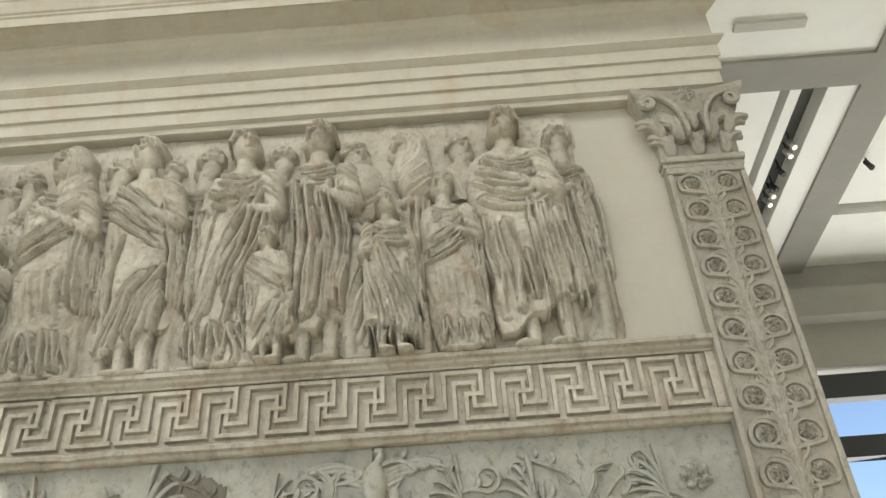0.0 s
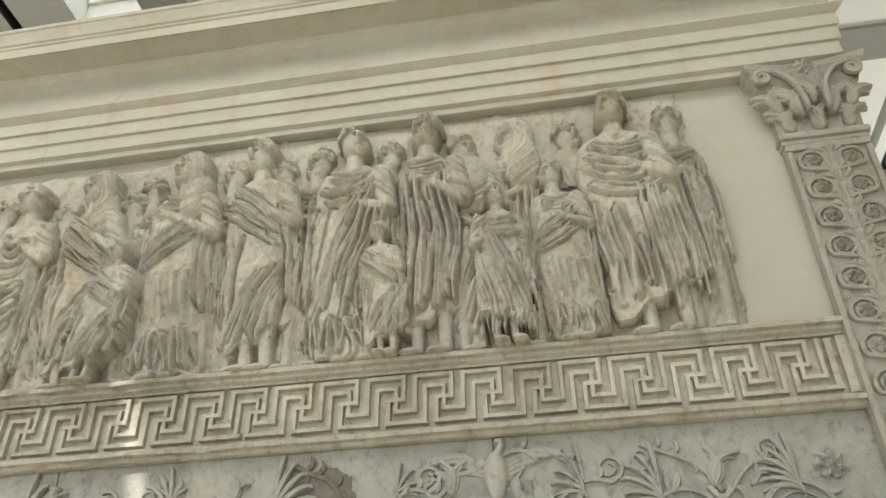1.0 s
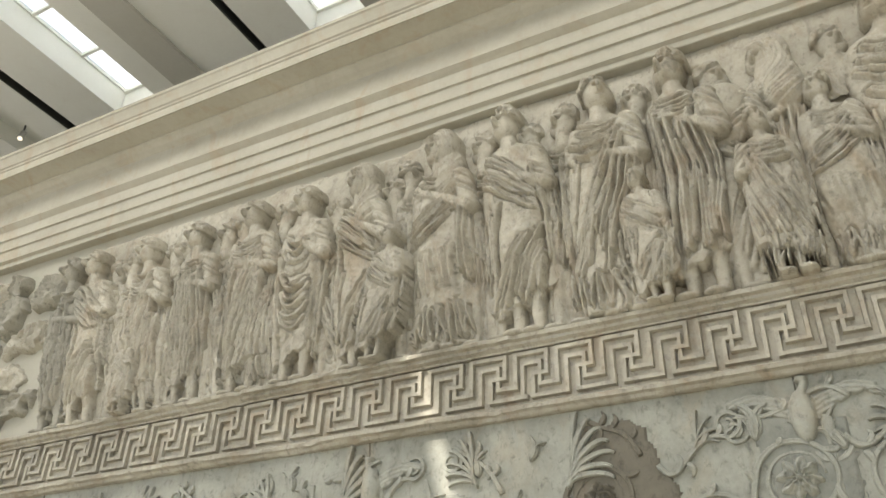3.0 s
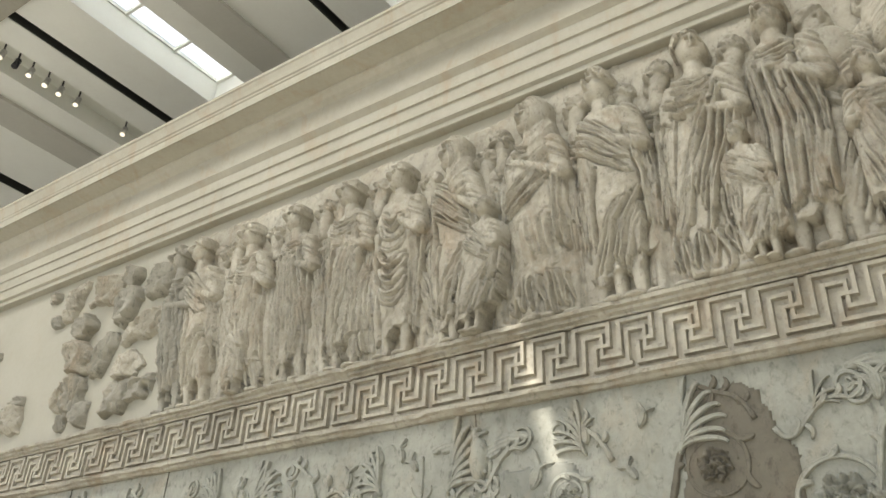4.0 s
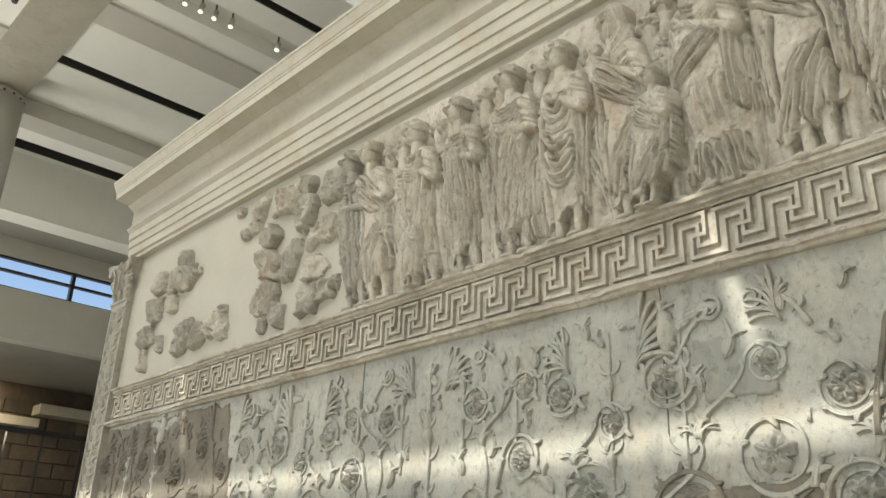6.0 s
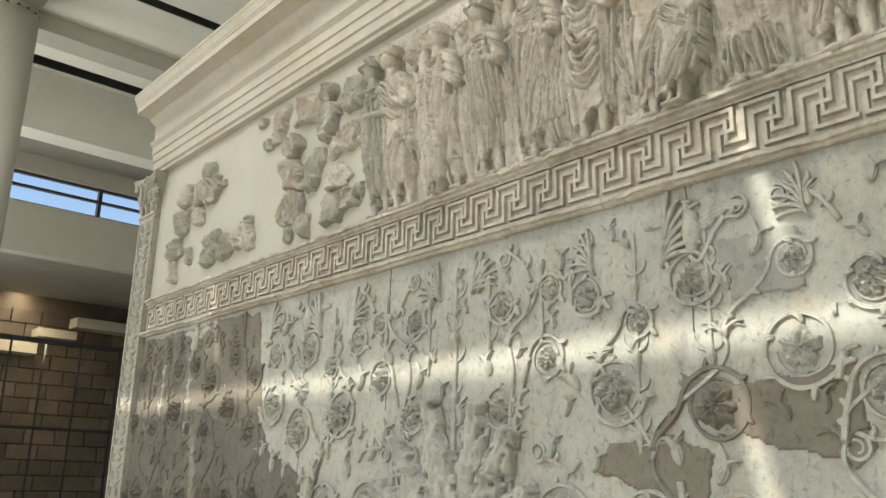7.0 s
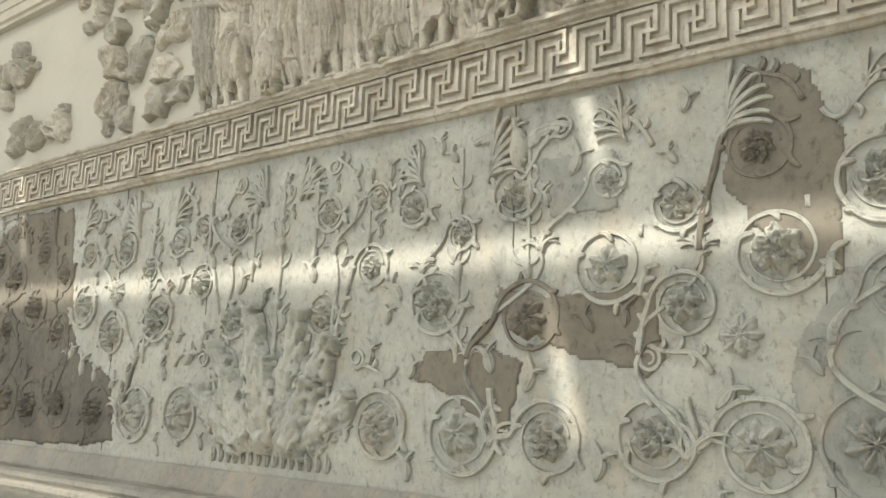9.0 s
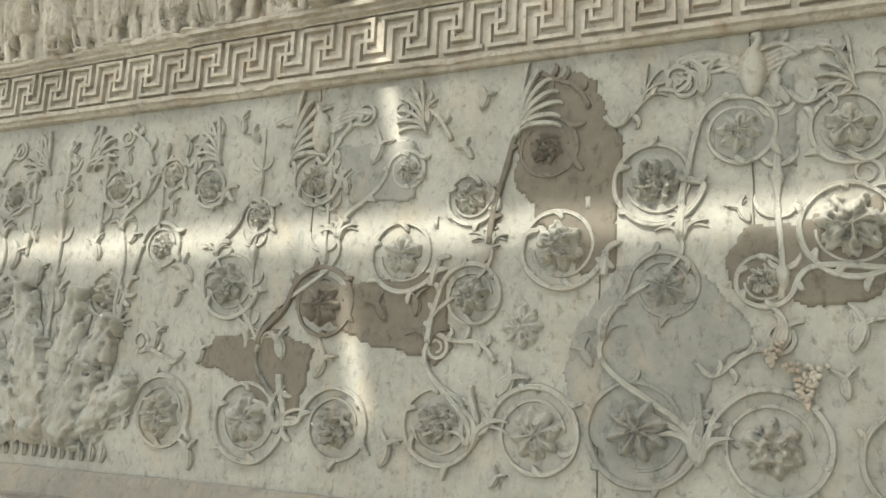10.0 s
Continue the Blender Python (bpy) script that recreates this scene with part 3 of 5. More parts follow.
def carved_head(X, Z, hx, hz, k, face, depth, lift, seed, hood=False):
    """A plain turned head with a rough cap of hair, or under a hood."""
    h = blob(X, Z, hx, hz, 0.070 * k, 0.100 * k, depth, lift)
    front = np.clip((X - hx) * face / (0.070 * k), -1, 1)
    h = np.maximum(h, blob(X, Z, hx + face * 0.028 * k, hz - 0.035 * k, 0.050 * k, 0.058 * k, depth * 0.98, lift))
    nose = blob(X, Z, hx + face * 0.040 * k, hz - 0.005 * k, 0.015 * k, 0.032 * k, 0.034 * k, 0)
    brow = blob(X, Z, hx + face * 0.032 * k, hz + 0.030 * k, 0.045 * k, 0.010 * k, 0.010 * k, 0)
    for e in (0.018, 0.058):
        nose = nose - blob(X, Z, hx + face * e * k, hz + 0.013 * k, 0.016 * k, 0.010 * k, 0.013 * k, 0)
    nose = nose - blob(X, Z, hx + face * 0.036 * k, hz - 0.044 * k, 0.020 * k, 0.006 * k, 0.010 * k, 0)
    h = np.where(h > 0, h + 1.6 * (nose + brow), h)
    hair = blob(X, Z, hx - face * 0.012 * k, hz + 0.022 * k, 0.080 * k, 0.092 * k, depth * 1.00, lift, 0.45)
    curls = 0.017 * k * (1 + lattice_noise(X * 46 / k, Z * 46 / k, seed + 5, 2))
    hair = np.where((hair > 0) & (Z > hz + 0.042 * k + 0.045 * k * front + 0.008 * lattice_noise(X * 30, Z * 30, seed, 1)), hair + curls, 0)
    h = np.maximum(h, hair)
    if hood:
        hd = blob(X, Z, hx - face * 0.035 * k, hz + 0.012 * k, 0.095 * k, 0.125 * k, depth * 1.05, lift, 0.4)
        hd = np.maximum(hd, capsule(X, Z, hx - face * 0.055 * k, hz, hx - face * 0.07 * k, hz - 0.26 * k, 0.065 * k, 0.10 * k, lift * 0.6))
        hd = np.where(hd > 0, hd + 0.016 * drape(np.hypot((X - hx - face * 0.03 * k) / 0.8, Z - hz + 0.02 * k) * 42 / k + 0.4 * lattice_noise(X * 6, Z * 6, seed, 2), seed), 0)
        open_face = ((X - hx - face * 0.030 * k) / (0.052 * k)) ** 2 + ((Z - hz + 0.015 * k) / (0.078 * k)) ** 2 < 1
        h = np.where(open_face, h * 0.9, np.maximum(h, hd))
    return h

GARMENTS = {
    # sheaves of folds: first and last guide (three points each), how many, half width, height
    "tall": (((-.14, 1.12), (-.02, .95), (.14, 1.10), (-.17, .85), (0, .56), (.16, .88), 7, .017, .040), ((.03, .78), (.05, .45), (.01, .10), (.17, .85), (.23, .45), (.19, .12), 6, .021, .052),
             ((-.15, .75), (-.17, .4), (-.16, .06), (-.02, .6), (-.03, .35), (-.03, .06), 4, .020, .040)),
    "toga": (((-.13, 1.14), (0, 1.02), (.15, .80), (-.18, .92), (-.05, .78), (.12, .66), 6, .017, .042), ((.10, 1.15), (.16, .8), (.13, .25), (.19, 1.08), (.23, .7), (.20, .32), 4, .020, .050),
             ((.10, .66), (-.05, .4), (-.19, .10), (.14, .5), (.10, .3), (.07, .08), 7, .019, .046), ((-.17, .85), (-.20, .5), (-.20, .2), (-.08, .75), (-.12, .5), (-.17, .14), 4, .017, .038)),
    "sweep": (((.10, 1.12), (-.02, .7), (-.23, .10), (.19, .85), (.16, .5), (.10, .08), 9, .018, .048), ((-.12, 1.13), (0, 1.0), (.12, 1.12), (-.16, .95), (-.02, .80), (.12, .97), 5, .016, .040),
              ((-.17, .9), (-.20, .6), (-.24, .15), (-.10, .88), (-.13, .6), (-.21, .14), 4, .017, .036),
              ((-.20, .26), (-.20, .12), (-.20, .02), (.13, .24), (.14, .12), (.15, .02), 9, .014, .042)),
    "matron": (((-.17, .78), (0, .86), (.12, 1.05), (-.18, .64), (0, .68), (.13, .86), 6, .015, .040), ((.10, 1.05), (.14, .7), (.12, .25), (.19, 1.0), (.20, .7), (.19, .28), 4, .020, .052),
               ((-.10, 1.15), (-.02, 1.02), (.10, 1.13), (-.15, 1.0), (-.03, .9), (.10, 1.0), 4, .016, .034), ((-.16, .25), (-.17, .12), (-.18, .02), (.13, .25), (.14, .12), (.15, .02), 9, .013, .040),
               ((-.15, .6), (-.13, .4), (-.14, .28), (.08, .6), (.07, .4), (.08, .28), 3, .030, .018)),
    "back": (((-.10, 1.02), (0, .82), (.10, 1.02), (-.14, .55), (0, .10), (.12, .60), 6, .018, .040), ((.13, 1.1), (.15, .6), (.12, .08), (.19, 1.05), (.20, .6), (.18, .08), 3, .020, .048),
             ((-.18, 1.0), (-.20, .6), (-.19, .08), (-.12, .95), (-.15, .5), (-.14, .08), 3, .020, .044)),
    "straight": (((-.15, 1.05), (-.17, .6), (-.17, .06), (.15, 1.08), (.17, .6), (.15, .06), 9, .018, .046), ((-.12, 1.13), (0, 1.04), (.12, 1.13), (-.14, 1.0), (0, .90), (.14, 1.0), 3, .016, .034)),
}

def fold_ridges(U, V, guides, wave, rng):
    """Raised folds between two guide curves, each with a cut groove beside it: heights and grooves."""
    up, down = np.zeros_like(U), np.zeros_like(U)
    a, b, n, w, amp = guides[:3], guides[3:6], guides[6], guides[7], guides[8]
    n = round(n * 1.6)
    for i in range(n):
        t = (i + rng.uniform(-0.28, 0.28)) / max(1, n - 1)
        p = [(a[k][0] + (b[k][0] - a[k][0]) * t, a[k][1] + (b[k][1] - a[k][1]) * t) for k in range(3)]
        m0, m1 = rng.uniform(0.0, 0.30), rng.uniform(0.68, 1.0)
        ww, bend = w * rng.uniform(0.45, 1.05), rng.uniform(-0.014, 0.014)
        hh = amp * rng.uniform(0.6, 1.15) * (0.45 + 0.60 * ww / w)
        prev = None
        for q in range(10):
            s_ = m0 + (m1 - m0) * q / 9
            c = ((1 - s_) ** 2 * p[0][0] + 2 * s_ * (1 - s_) * p[1][0] + s_ * s_ * p[2][0] + bend * math.sin(s_ * 6), (1 - s_) ** 2 * p[0][1] + 2 * s_ * (1 - s_) * p[1][1] + s_ * s_ * p[2][1])
            if prev:
                pad = ww * 2.6
                ja, jb = np.searchsorted(V[:, 0], (min(c[1], prev[1]) - pad, max(c[1], prev[1]) + pad))
                ia, ib = np.searchsorted(U[0], (min(c[0], prev[0]) - pad, max(c[0], prev[0]) + pad))
                if jb > ja and ib > ia:
                    su, sv = U[ja:jb, ia:ib] + wave[ja:jb, ia:ib], V[ja:jb, ia:ib]
                    dx, dz = c[0] - prev[0], c[1] - prev[1]
                    f = np.clip(((su - prev[0]) * dx + (sv - prev[1]) * dz) / (dx * dx + dz * dz + 1e-9), 0, 1)
                    side = (su - prev[0]) * dz - (sv - prev[1]) * dx
                    d = np.hypot(su - prev[0] - f * dx, sv - prev[1] - f * dz) / np.where(side > 0, ww * 0.75, ww * 1.35)
                    fade = 0.45 + 0.55 * math.sin(math.pi * min(1, 0.15 + 0.85 * s_))
                    up[ja:jb, ia:ib] = np.maximum(up[ja:jb, ia:ib], hh * fade * np.clip(1 - d, 0, 1))
                    down[ja:jb, ia:ib] = np.maximum(down[ja:jb, ia:ib], 0.75 * hh * fade * np.exp(-((d - 1.3) / 0.35) ** 2))
            prev = c
    return up, down

def draped_figure(name, head, foot_x, garment, seed, face=-1, hood=False, lift=0.02, depth=0.10, wide=1.0, flip=False, legs=True, material=None, step=0.0055, arm=0.9):
    """One standing figure wrapped in cloth, carved in high relief; a single mesh. It leans from its foot to its head."""
    r = random.Random(seed)
    foot = 3.61
    k = (head[1] - foot) / 1.31
    lean = (head[0] - foot_x) / (head[1] - foot)
    X, Z = grid(-0.40 * k - abs(lean) * 0.2, 0.40 * k + max(0, lean) * 1.4, -0.01, 1.48 * k, step) if lean >= 0 else grid(-0.40 * k + lean * 1.4, 0.40 * k + abs(lean) * 0.2, -0.01, 1.48 * k, step)
    # upright coordinates of the leaning body
    v = Z / k
    u = (X - lean * np.minimum(Z, 1.31 * k)) / k
    m = -1 if flip else 1
    n1 = lattice_noise(u * 3.0 + 9, v * 1.8, seed, 3)
    n2 = lattice_noise(u * 9.0, v * 6.0 + 3, seed + 1, 3)
    bw = np.interp(v, [0, .05, .14, .45, .70, .90, 1.03, 1.11, 1.16, 1.20], [.13, .16, .175, .18, .185, .19, .185, .16, .095, .05]) * wide * (1 + 0.10 * n1)
    q = np.where(v < 1.2, u / bw, 9.0)
    dep = np.interp(v, [0, .3, .7, .95, 1.12, 1.2], [.60, .74, .94, 1.0, .80, .45]) * depth
    hem = 0.16 + 0.10 * m * u / 0.2 + 0.015 * np.sin(q * 9 + seed) if legs else 0.02
    body = np.where(v > hem, dep * np.clip(1 - np.abs(q) ** 2.6, 0, None) ** 0.5, 0)
    knee = np.exp(-((u + m * 0.05) / 0.055) ** 2 - ((v - 0.45) / 0.15) ** 2)
    up, down = np.zeros_like(X), np.zeros_like(X)
    Uu, Vv = np.meshgrid(u[0], v[:, 0])
    for g in GARMENTS[garment]:
        a, b = fold_ridges(Uu, Vv, tuple((m * p[0] * wide, p[1]) for p in g[:6]) + g[6:], 0.024 * n1, r) if abs(lean) < 1e-6 else fold_ridges_leaning(X, Z, k, lean, tuple((m * p[0] * wide, p[1]) for p in g[:6]) + g[6:], 0.024 * n1, r)
        up, down = np.maximum(up, a), np.maximum(down, b)
    fine = 0.011 * n2 + 0.006 * lattice_noise(u * 26, v * 20, seed + 6, 2)
    cloth = up - np.where(up < 0.006, down, 0) + 0.030 * knee + fine
    h = np.where(body > 0, np.maximum(body + cloth, 0.006), np.where((up > 0.012) & (v > 0.03) & (np.abs(q) < 1.15), 0.4 * depth + up, 0))
    # lower legs and feet
    for s_ in (-1, 1):
        fx = s_ * 0.065 + 0.02 * r.uniform(-1, 1)
        h = np.maximum(h, capsule(u, v, fx, 0.34, fx, 0.03, 0.046, 0.030, 0.020))
        h = np.maximum(h, blob(u, v, fx + face * 0.035, 0.014, 0.062, 0.022, 0.060, 0.016))
    # arm drawn across the body, and its hand
    hx_, hz_ = -m * r.uniform(-0.02, 0.08), arm + r.uniform(-0.06, 0.08)
    sleeve = capsule(u, v, m * 0.150, 1.06, m * 0.190, 0.84, 0.058, 0.054, depth * 0.55)
    h = np.maximum(h, np.where(sleeve > 0, sleeve + 0.022 * drape(v * 17 + u * 13 * m + 0.5 * n1, seed), 0))
    fore = capsule(u, v, m * 0.185, 0.83, hx_, hz_, 0.036, 0.024, depth * 0.86)
    h = np.maximum(h, np.where(fore > 0, fore + 0.014 * drape(u * 24 + v * 9 + n1, seed + 4), 0))
    for g in range(4):
        h = np.maximum(h, capsule(u, v, hx_, hz_ + (g - 1.5) * 0.010, hx_ - m * 0.055, hz_ + 0.010 + (g - 1.5) * 0.016, 0.012, 0.008, depth * 0.98))
    # neck and head
    h = np.maximum(h, capsule(u, v, 0, 1.12, 0, 1.24, 0.054, 0.048, depth * 0.42))
    h = np.maximum(h, carved_head(u, v, 0, 1.300, 1.08, face, depth * 0.90, depth * 0.42, seed, hood))
    h = np.where(h > 0, h * k + lift + 0.003 * lattice_noise(X * 30, Z * 30, seed + 3, 2), 0)
    ob = finish(name, relief_mesh(name, X, Z, h), material or MARBLE, frieze)
    ob.location = (foot_x, 0, foot)
    return ob

def fold_ridges_leaning(X, Z, k, lean, guides, wave, rng):
    """The folds of a leaning body: the guides are sheared with it."""
    sheared = tuple((p[0] + lean * p[1], p[1]) for p in guides[:6]) + guides[6:]
    return fold_ridges(X / k, Z / k, sheared, wave, rng)

def background_head(x, z, seed, face=-1, hood=False, depth=0.05, k=1.0):
    X, Z = grid(-0.17, 0.17, -0.36, 0.15, 0.007)
    h = carved_head(X, Z, 0, 0, k, face, depth, 0.012, seed, hood)
    bust = blob(X, Z, 0.0, -0.25, 0.15, 0.17, depth * 0.8, 0.008)
    bust = np.where(bust > 0, bust + 0.016 * drape((X + Z * 0.5) * 18 + 0.5 * lattice_noise(X * 6, Z * 6, seed, 2)), 0)
    h = np.maximum(h, np.maximum(bust, capsule(X, Z, 0, -0.14, 0, 0, 0.045, 0.042, 0.012)))
    ob = finish("relief_head", relief_mesh("relief_head", X, Z, h), MARBLE, frieze)
    ob.location = (x, 0, z)
    return ob

# ---- procession frieze ----
frieze = empty("procession_frieze", "", "")
frieze.parent = altar
frieze["label"] = "old marble slabs carved with a crowd of draped figures"
def ragged_slab(name, outline, material, parent, proud, jag, seed, label=""):
    """A thin uneven slab with a broken outline."""
    xs, zs = [p[0] for p in outline], [p[1] for p in outline]
    step = 0.011 if max(xs) - min(xs) < 1.6 else 0.016
    X, Z = grid(min(xs) - 0.05, max(xs) + 0.05, min(zs) - 0.05, max(zs) + 0.05, step)
    px = X + jag * lattice_noise(X * 9 + 40, Z * 9 + 40, seed, 3)
    pz = Z + jag * lattice_noise(X * 9 + 70, Z * 9 + 20, seed + 1, 3)
    inside = np.zeros(X.shape, dtype=bool)
    for (xa, za), (xb, zb) in zip(outline, outline[1:] + outline[:1]):
        cross = (za > pz) != (zb > pz)
        inside ^= cross & (px < (xb - xa) * (pz - za) / ((zb - za) or 1e-9) + xa)
    h = np.where(inside, proud + 0.0025 * lattice_noise(X * 6 + 30, Z * 6 + 30, seed + 2, 3), 0)
    return finish(name, relief_mesh(name, X, Z, h), material, parent, label)
ragged_slab("slab", [(-5.76, 3.60), (0.07, 3.60), (0.05, 4.1), (0.0, 4.6), (0.0, 5.115), (-2.95, 5.115), (-2.96, 5.06), (-5.75, 5.06), (-5.9, 4.75), (-5.80, 4.2)], MARBLE, frieze, 0.014, 0.02, 3)
def figure(*a, **kw):
    return draped_figure("relief_figure", *a, **kw)
# crowd behind, in low relief
for i, (x, z, gx, g) in enumerate(((-0.10, 4.90, -0.06, "straight"), (-0.94, 4.92, -0.92, "straight"), (-1.19, 4.88, -1.14, "toga"), (-1.61, 4.88, -1.60, "straight"), (-2.01, 4.90, -2.02, "straight"),
                                   (-2.50, 4.88, -2.47, "straight"), (-2.98, 4.84, -2.94, "straight"), (-3.51, 4.74, -3.44, "toga"), (-3.92, 4.82, -3.86, "straight"), (-4.40, 4.82, -4.30, "straight"),
                                   (-4.85, 4.77, -4.66, "straight"), (-5.26, 4.78, -5.10, "straight"))):
    draped_figure("relief_figure", (x, z), gx, g, 71 + i * 2, face=1 if i % 4 == 2 else -1, hood=i == 1, lift=0.004, depth=0.050, wide=0.85, flip=bool(i % 2) or i == 0, legs=False, step=0.007)
# the front row
figure((-0.39, 4.96), -0.27, "tall", 11, lift=0.035, depth=0.115, wide=1.22)
figure((-0.74, 4.57), -0.66, "matron", 14, lift=0.060, depth=0.10, wide=1.15, legs=False)
figure((-1.39, 4.97), -1.37, "straight", 17, lift=0.030, depth=0.110, wide=0.86)
figure((-1.79, 4.96), -1.78, "sweep", 20, face=1, lift=0.025, depth=0.110, wide=1.12, legs=False)
figure((-2.33, 4.94), -2.24, "toga", 23, lift=0.025, depth=0.110, wide=1.08)
figure((-2.77, 4.91), -2.70, "matron", 26, hood=True, lift=0.025, depth=0.110, wide=1.08, legs=False)
figure((-3.32, 4.86), -3.22, "toga", 29, hood=True, lift=0.025, depth=0.105, wide=1.05)
figure((-3.70, 4.83), -3.69, "back", 32, lift=0.030, depth=0.110)
figure((-4.13, 4.86), -4.06, "sweep", 35, lift=0.025, depth=0.105)
figure((-4.62, 4.83), -4.50, "straight", 38, lift=0.025, depth=0.105, wide=0.92)
figure((-5.07, 4.83), -4.88, "sweep", 41, lift=0.025, depth=0.105, wide=0.95)
figure((-5.60, 4.86), -5.40, "toga", 44, lift=0.025, depth=0.105, wide=0.92)
figure((-5.84, 4.86), -5.68, "straight", 47, lift=0.020, depth=0.100, wide=0.85, material=MARBLE_MID)
for (x, z), gx, g, seed, face in (((-1.02, 4.42), -1.00, "sweep", 83, 1), ((-1.62, 4.28), -1.57, "toga", 86, -1), ((-3.02, 4.34), -3.12, "toga", 89, -1), ((-5.00, 4.10), -4.98, "toga", 92, -1)):
    draped_figure("relief_child", (x, z), gx, g, seed, face=face, lift=0.115, depth=0.14, wide=1.2, flip=face > 0)
for i, (x, z) in enumerate(((-0.62, 4.88), (-2.22, 4.84), (-3.10, 4.74), (-4.25, 4.84), (-5.40, 4.76), (-4.72, 4.80))):
    background_head(x, z, 140 + i, face=-1 if i % 4 else 1)
def smooth_bust(x, z):
    """A lost torso, restored as a plain rounded shape."""
    X, Z = grid(-0.17, 0.17, -0.24, 0.20, 0.008)
    h = np.maximum(blob(X, Z, 0.01, 0.03, 0.125, 0.145, 0.075, 0.055), blob(X, Z, 0.01, -0.10, 0.10, 0.13, 0.05, 0.045))
    ob = finish("restored_torso", relief_mesh("restored_torso", X, Z, h), MARBLE, frieze)
    ob.location = (x, 0, z)
smooth_bust(-1.17, 4.62)

# broken fragments set in the plaster
def fragment(x0, x1, z0, z1, seed, lean=0.0, turn=0.0, fat=0.06, folds=20.0, square=3.2):
    """A piece of a lost figure with the folds of its drapery, broken off sharply all round."""
    a, b = (x1 - x0) / 2, (z1 - z0) / 2
    X, Z = grid(-a - 0.05, a + 0.05, -b - 0.05, b + 0.05, 0.006)
    u, v = (X + lean * Z) / a, Z / b
    jag = lattice_noise(X * 8 + 14, Z * 8 + 14, seed, 3)
    d = (np.abs(u) ** square + np.abs(v) ** square) ** (1 / square) / (0.81 + 0.26 * jag)
    p = (X * math.cos(turn) + Z * math.sin(turn)) * folds + 1.1 * lattice_noise(X * 4 + 9, Z * 4, seed + 1, 2)
    lumps = lattice_noise(X * 7 + 3, Z * 7 + 5, seed + 2, 3)
    inner = np.clip((1 - d) * 6, 0, 1)
    h = 0.030 + 0.6 * fat * np.clip(1 - np.clip(np.abs(u), 0, 1) ** 2.2, 0, 1) ** 0.5 * inner ** 0.5 + (0.048 * drape(p, seed, 0.35) + 0.026 * lumps - 0.018) * inner + 0.007 * lattice_noise(X * 34, Z * 34, seed + 3, 2)
    h = np.where(d < 1, np.maximum(h, 0.014), 0)
    ob = finish("fragment", relief_mesh("fragment", X, Z, h), MARBLE_MID if seed % 3 else MARBLE, frieze)
    ob.location = ((x0 + x1) / 2, 0, (z0 + z1) / 2)
# a lower leg and hip, a torso, a cloaked bust, three pieces of skirt
fragment(-9.62, -9.22, 3.94, 4.22, 200, 0.2, 0.3)
fragment(-9.50, -9.30, 3.69, 4.02, 201, 0.15, 0.0, 0.05)
fragment(-9.10, -8.98, 3.84, 4.04, 202, 0.2, 0.2, 0.03)
fragment(-9.40, -9.06, 4.20, 4.52, 203, 0.0, 0.15, 0.06, 16)
fragment(-9.36, -9.10, 4.48, 4.80, 204, 0.0, 0.1)
fragment(-9.02, -8.34, 4.42, 4.76, 205, 0.1, 0.5, 0.085, 14, 2.4)
fragment(-8.80, -8.56, 4.70, 4.90, 206, 0.0, 0.0, 0.07)
fragment(-9.00, -8.72, 4.22, 4.46, 207, 0.1, 0.2, 0.05)
fragment(-8.72, -8.36, 3.74, 4.10, 208, -0.1, 0.2, 0.05)
fragment(-8.36, -8.04, 3.72, 4.04, 209, 0.1, -0.5, 0.07, 24)
fragment(-8.06, -7.66, 3.76, 4.04, 210, 0.2, 0.7, 0.06, 12)
fragment(-7.92, -7.66, 3.98, 4.12, 211, 0.0, 1.2, 0.05)
# a hand, a shoulder, a head, a striding figure with a cloak behind it
fragment(-7.74, -7.56, 4.95, 5.06, 212, 0.0, 0.6, 0.05)
fragment(-7.42, -7.16, 4.72, 5.08, 213, -0.25, 0.2, 0.06, 14)
fragment(-7.62, -7.40, 4.64, 4.82, 214, 0.2, 0.5, 0.05)
fragment(-7.20, -6.84, 4.44, 4.69, 215, 0.0, 0.4, 0.09, 12, 2.3)
fragment(-7.24, -6.78, 4.10, 4.46, 216, 0.15, 0.1, 0.085, 18)
fragment(-7.14, -6.80, 3.76, 4.16, 217, 0.1, 0.05, 0.06, 22)
fragment(-6.82, -6.54, 4.06, 4.46, 218, -0.1, 0.0, 0.04, 26)
fragment(-7.26, -6.98, 3.84, 4.08, 219, 0.2, -0.4, 0.02, 10)
fragment(-7.12, -6.96, 3.64, 3.86, 220, -0.2, 0.0, 0.03)
fragment(-6.92, -6.68, 3.64, 3.90, 221, 0.25, 0.1, 0.03, 12)
# a bent leg with cloth, and the group below the cornice
fragment(-6.52, -6.12, 3.96, 4.22, 222, 0.1, 0.5, 0.05, 9)
fragment(-6.52, -6.22, 3.68, 4.02, 223, 0.0, 0.1, 0.08, 8)
fragment(-6.30, -5.92, 3.76, 4.00, 224, -0.5, -0.9, 0.03, 10)
fragment(-7.06, -6.60, 4.70, 5.02, 225, -0.2, -0.4, 0.05, 22)
fragment(-6.64, -6.36, 4.76, 5.04, 226, 0.0, 0.1, 0.08, 14, 2.4)
fragment(-6.66, -6.32, 4.42, 4.82, 227, 0.0, 0.1, 0.09, 12, 2.6)
fragment(-6.46, -5.90, 4.28, 4.56, 228, -0.4, -0.7, 0.035, 12)
fragment(-6.36, -5.88, 4.60, 4.98, 229, -0.25, -0.3, 0.045, 18)
# ---- scroll panel ----
scrolls = empty("scroll_panel", "", "")
scrolls.parent = altar
scrolls.location.y = -0.007
scrolls["label"] = "pale marble panel carved with acanthus scrolls and rosettes"

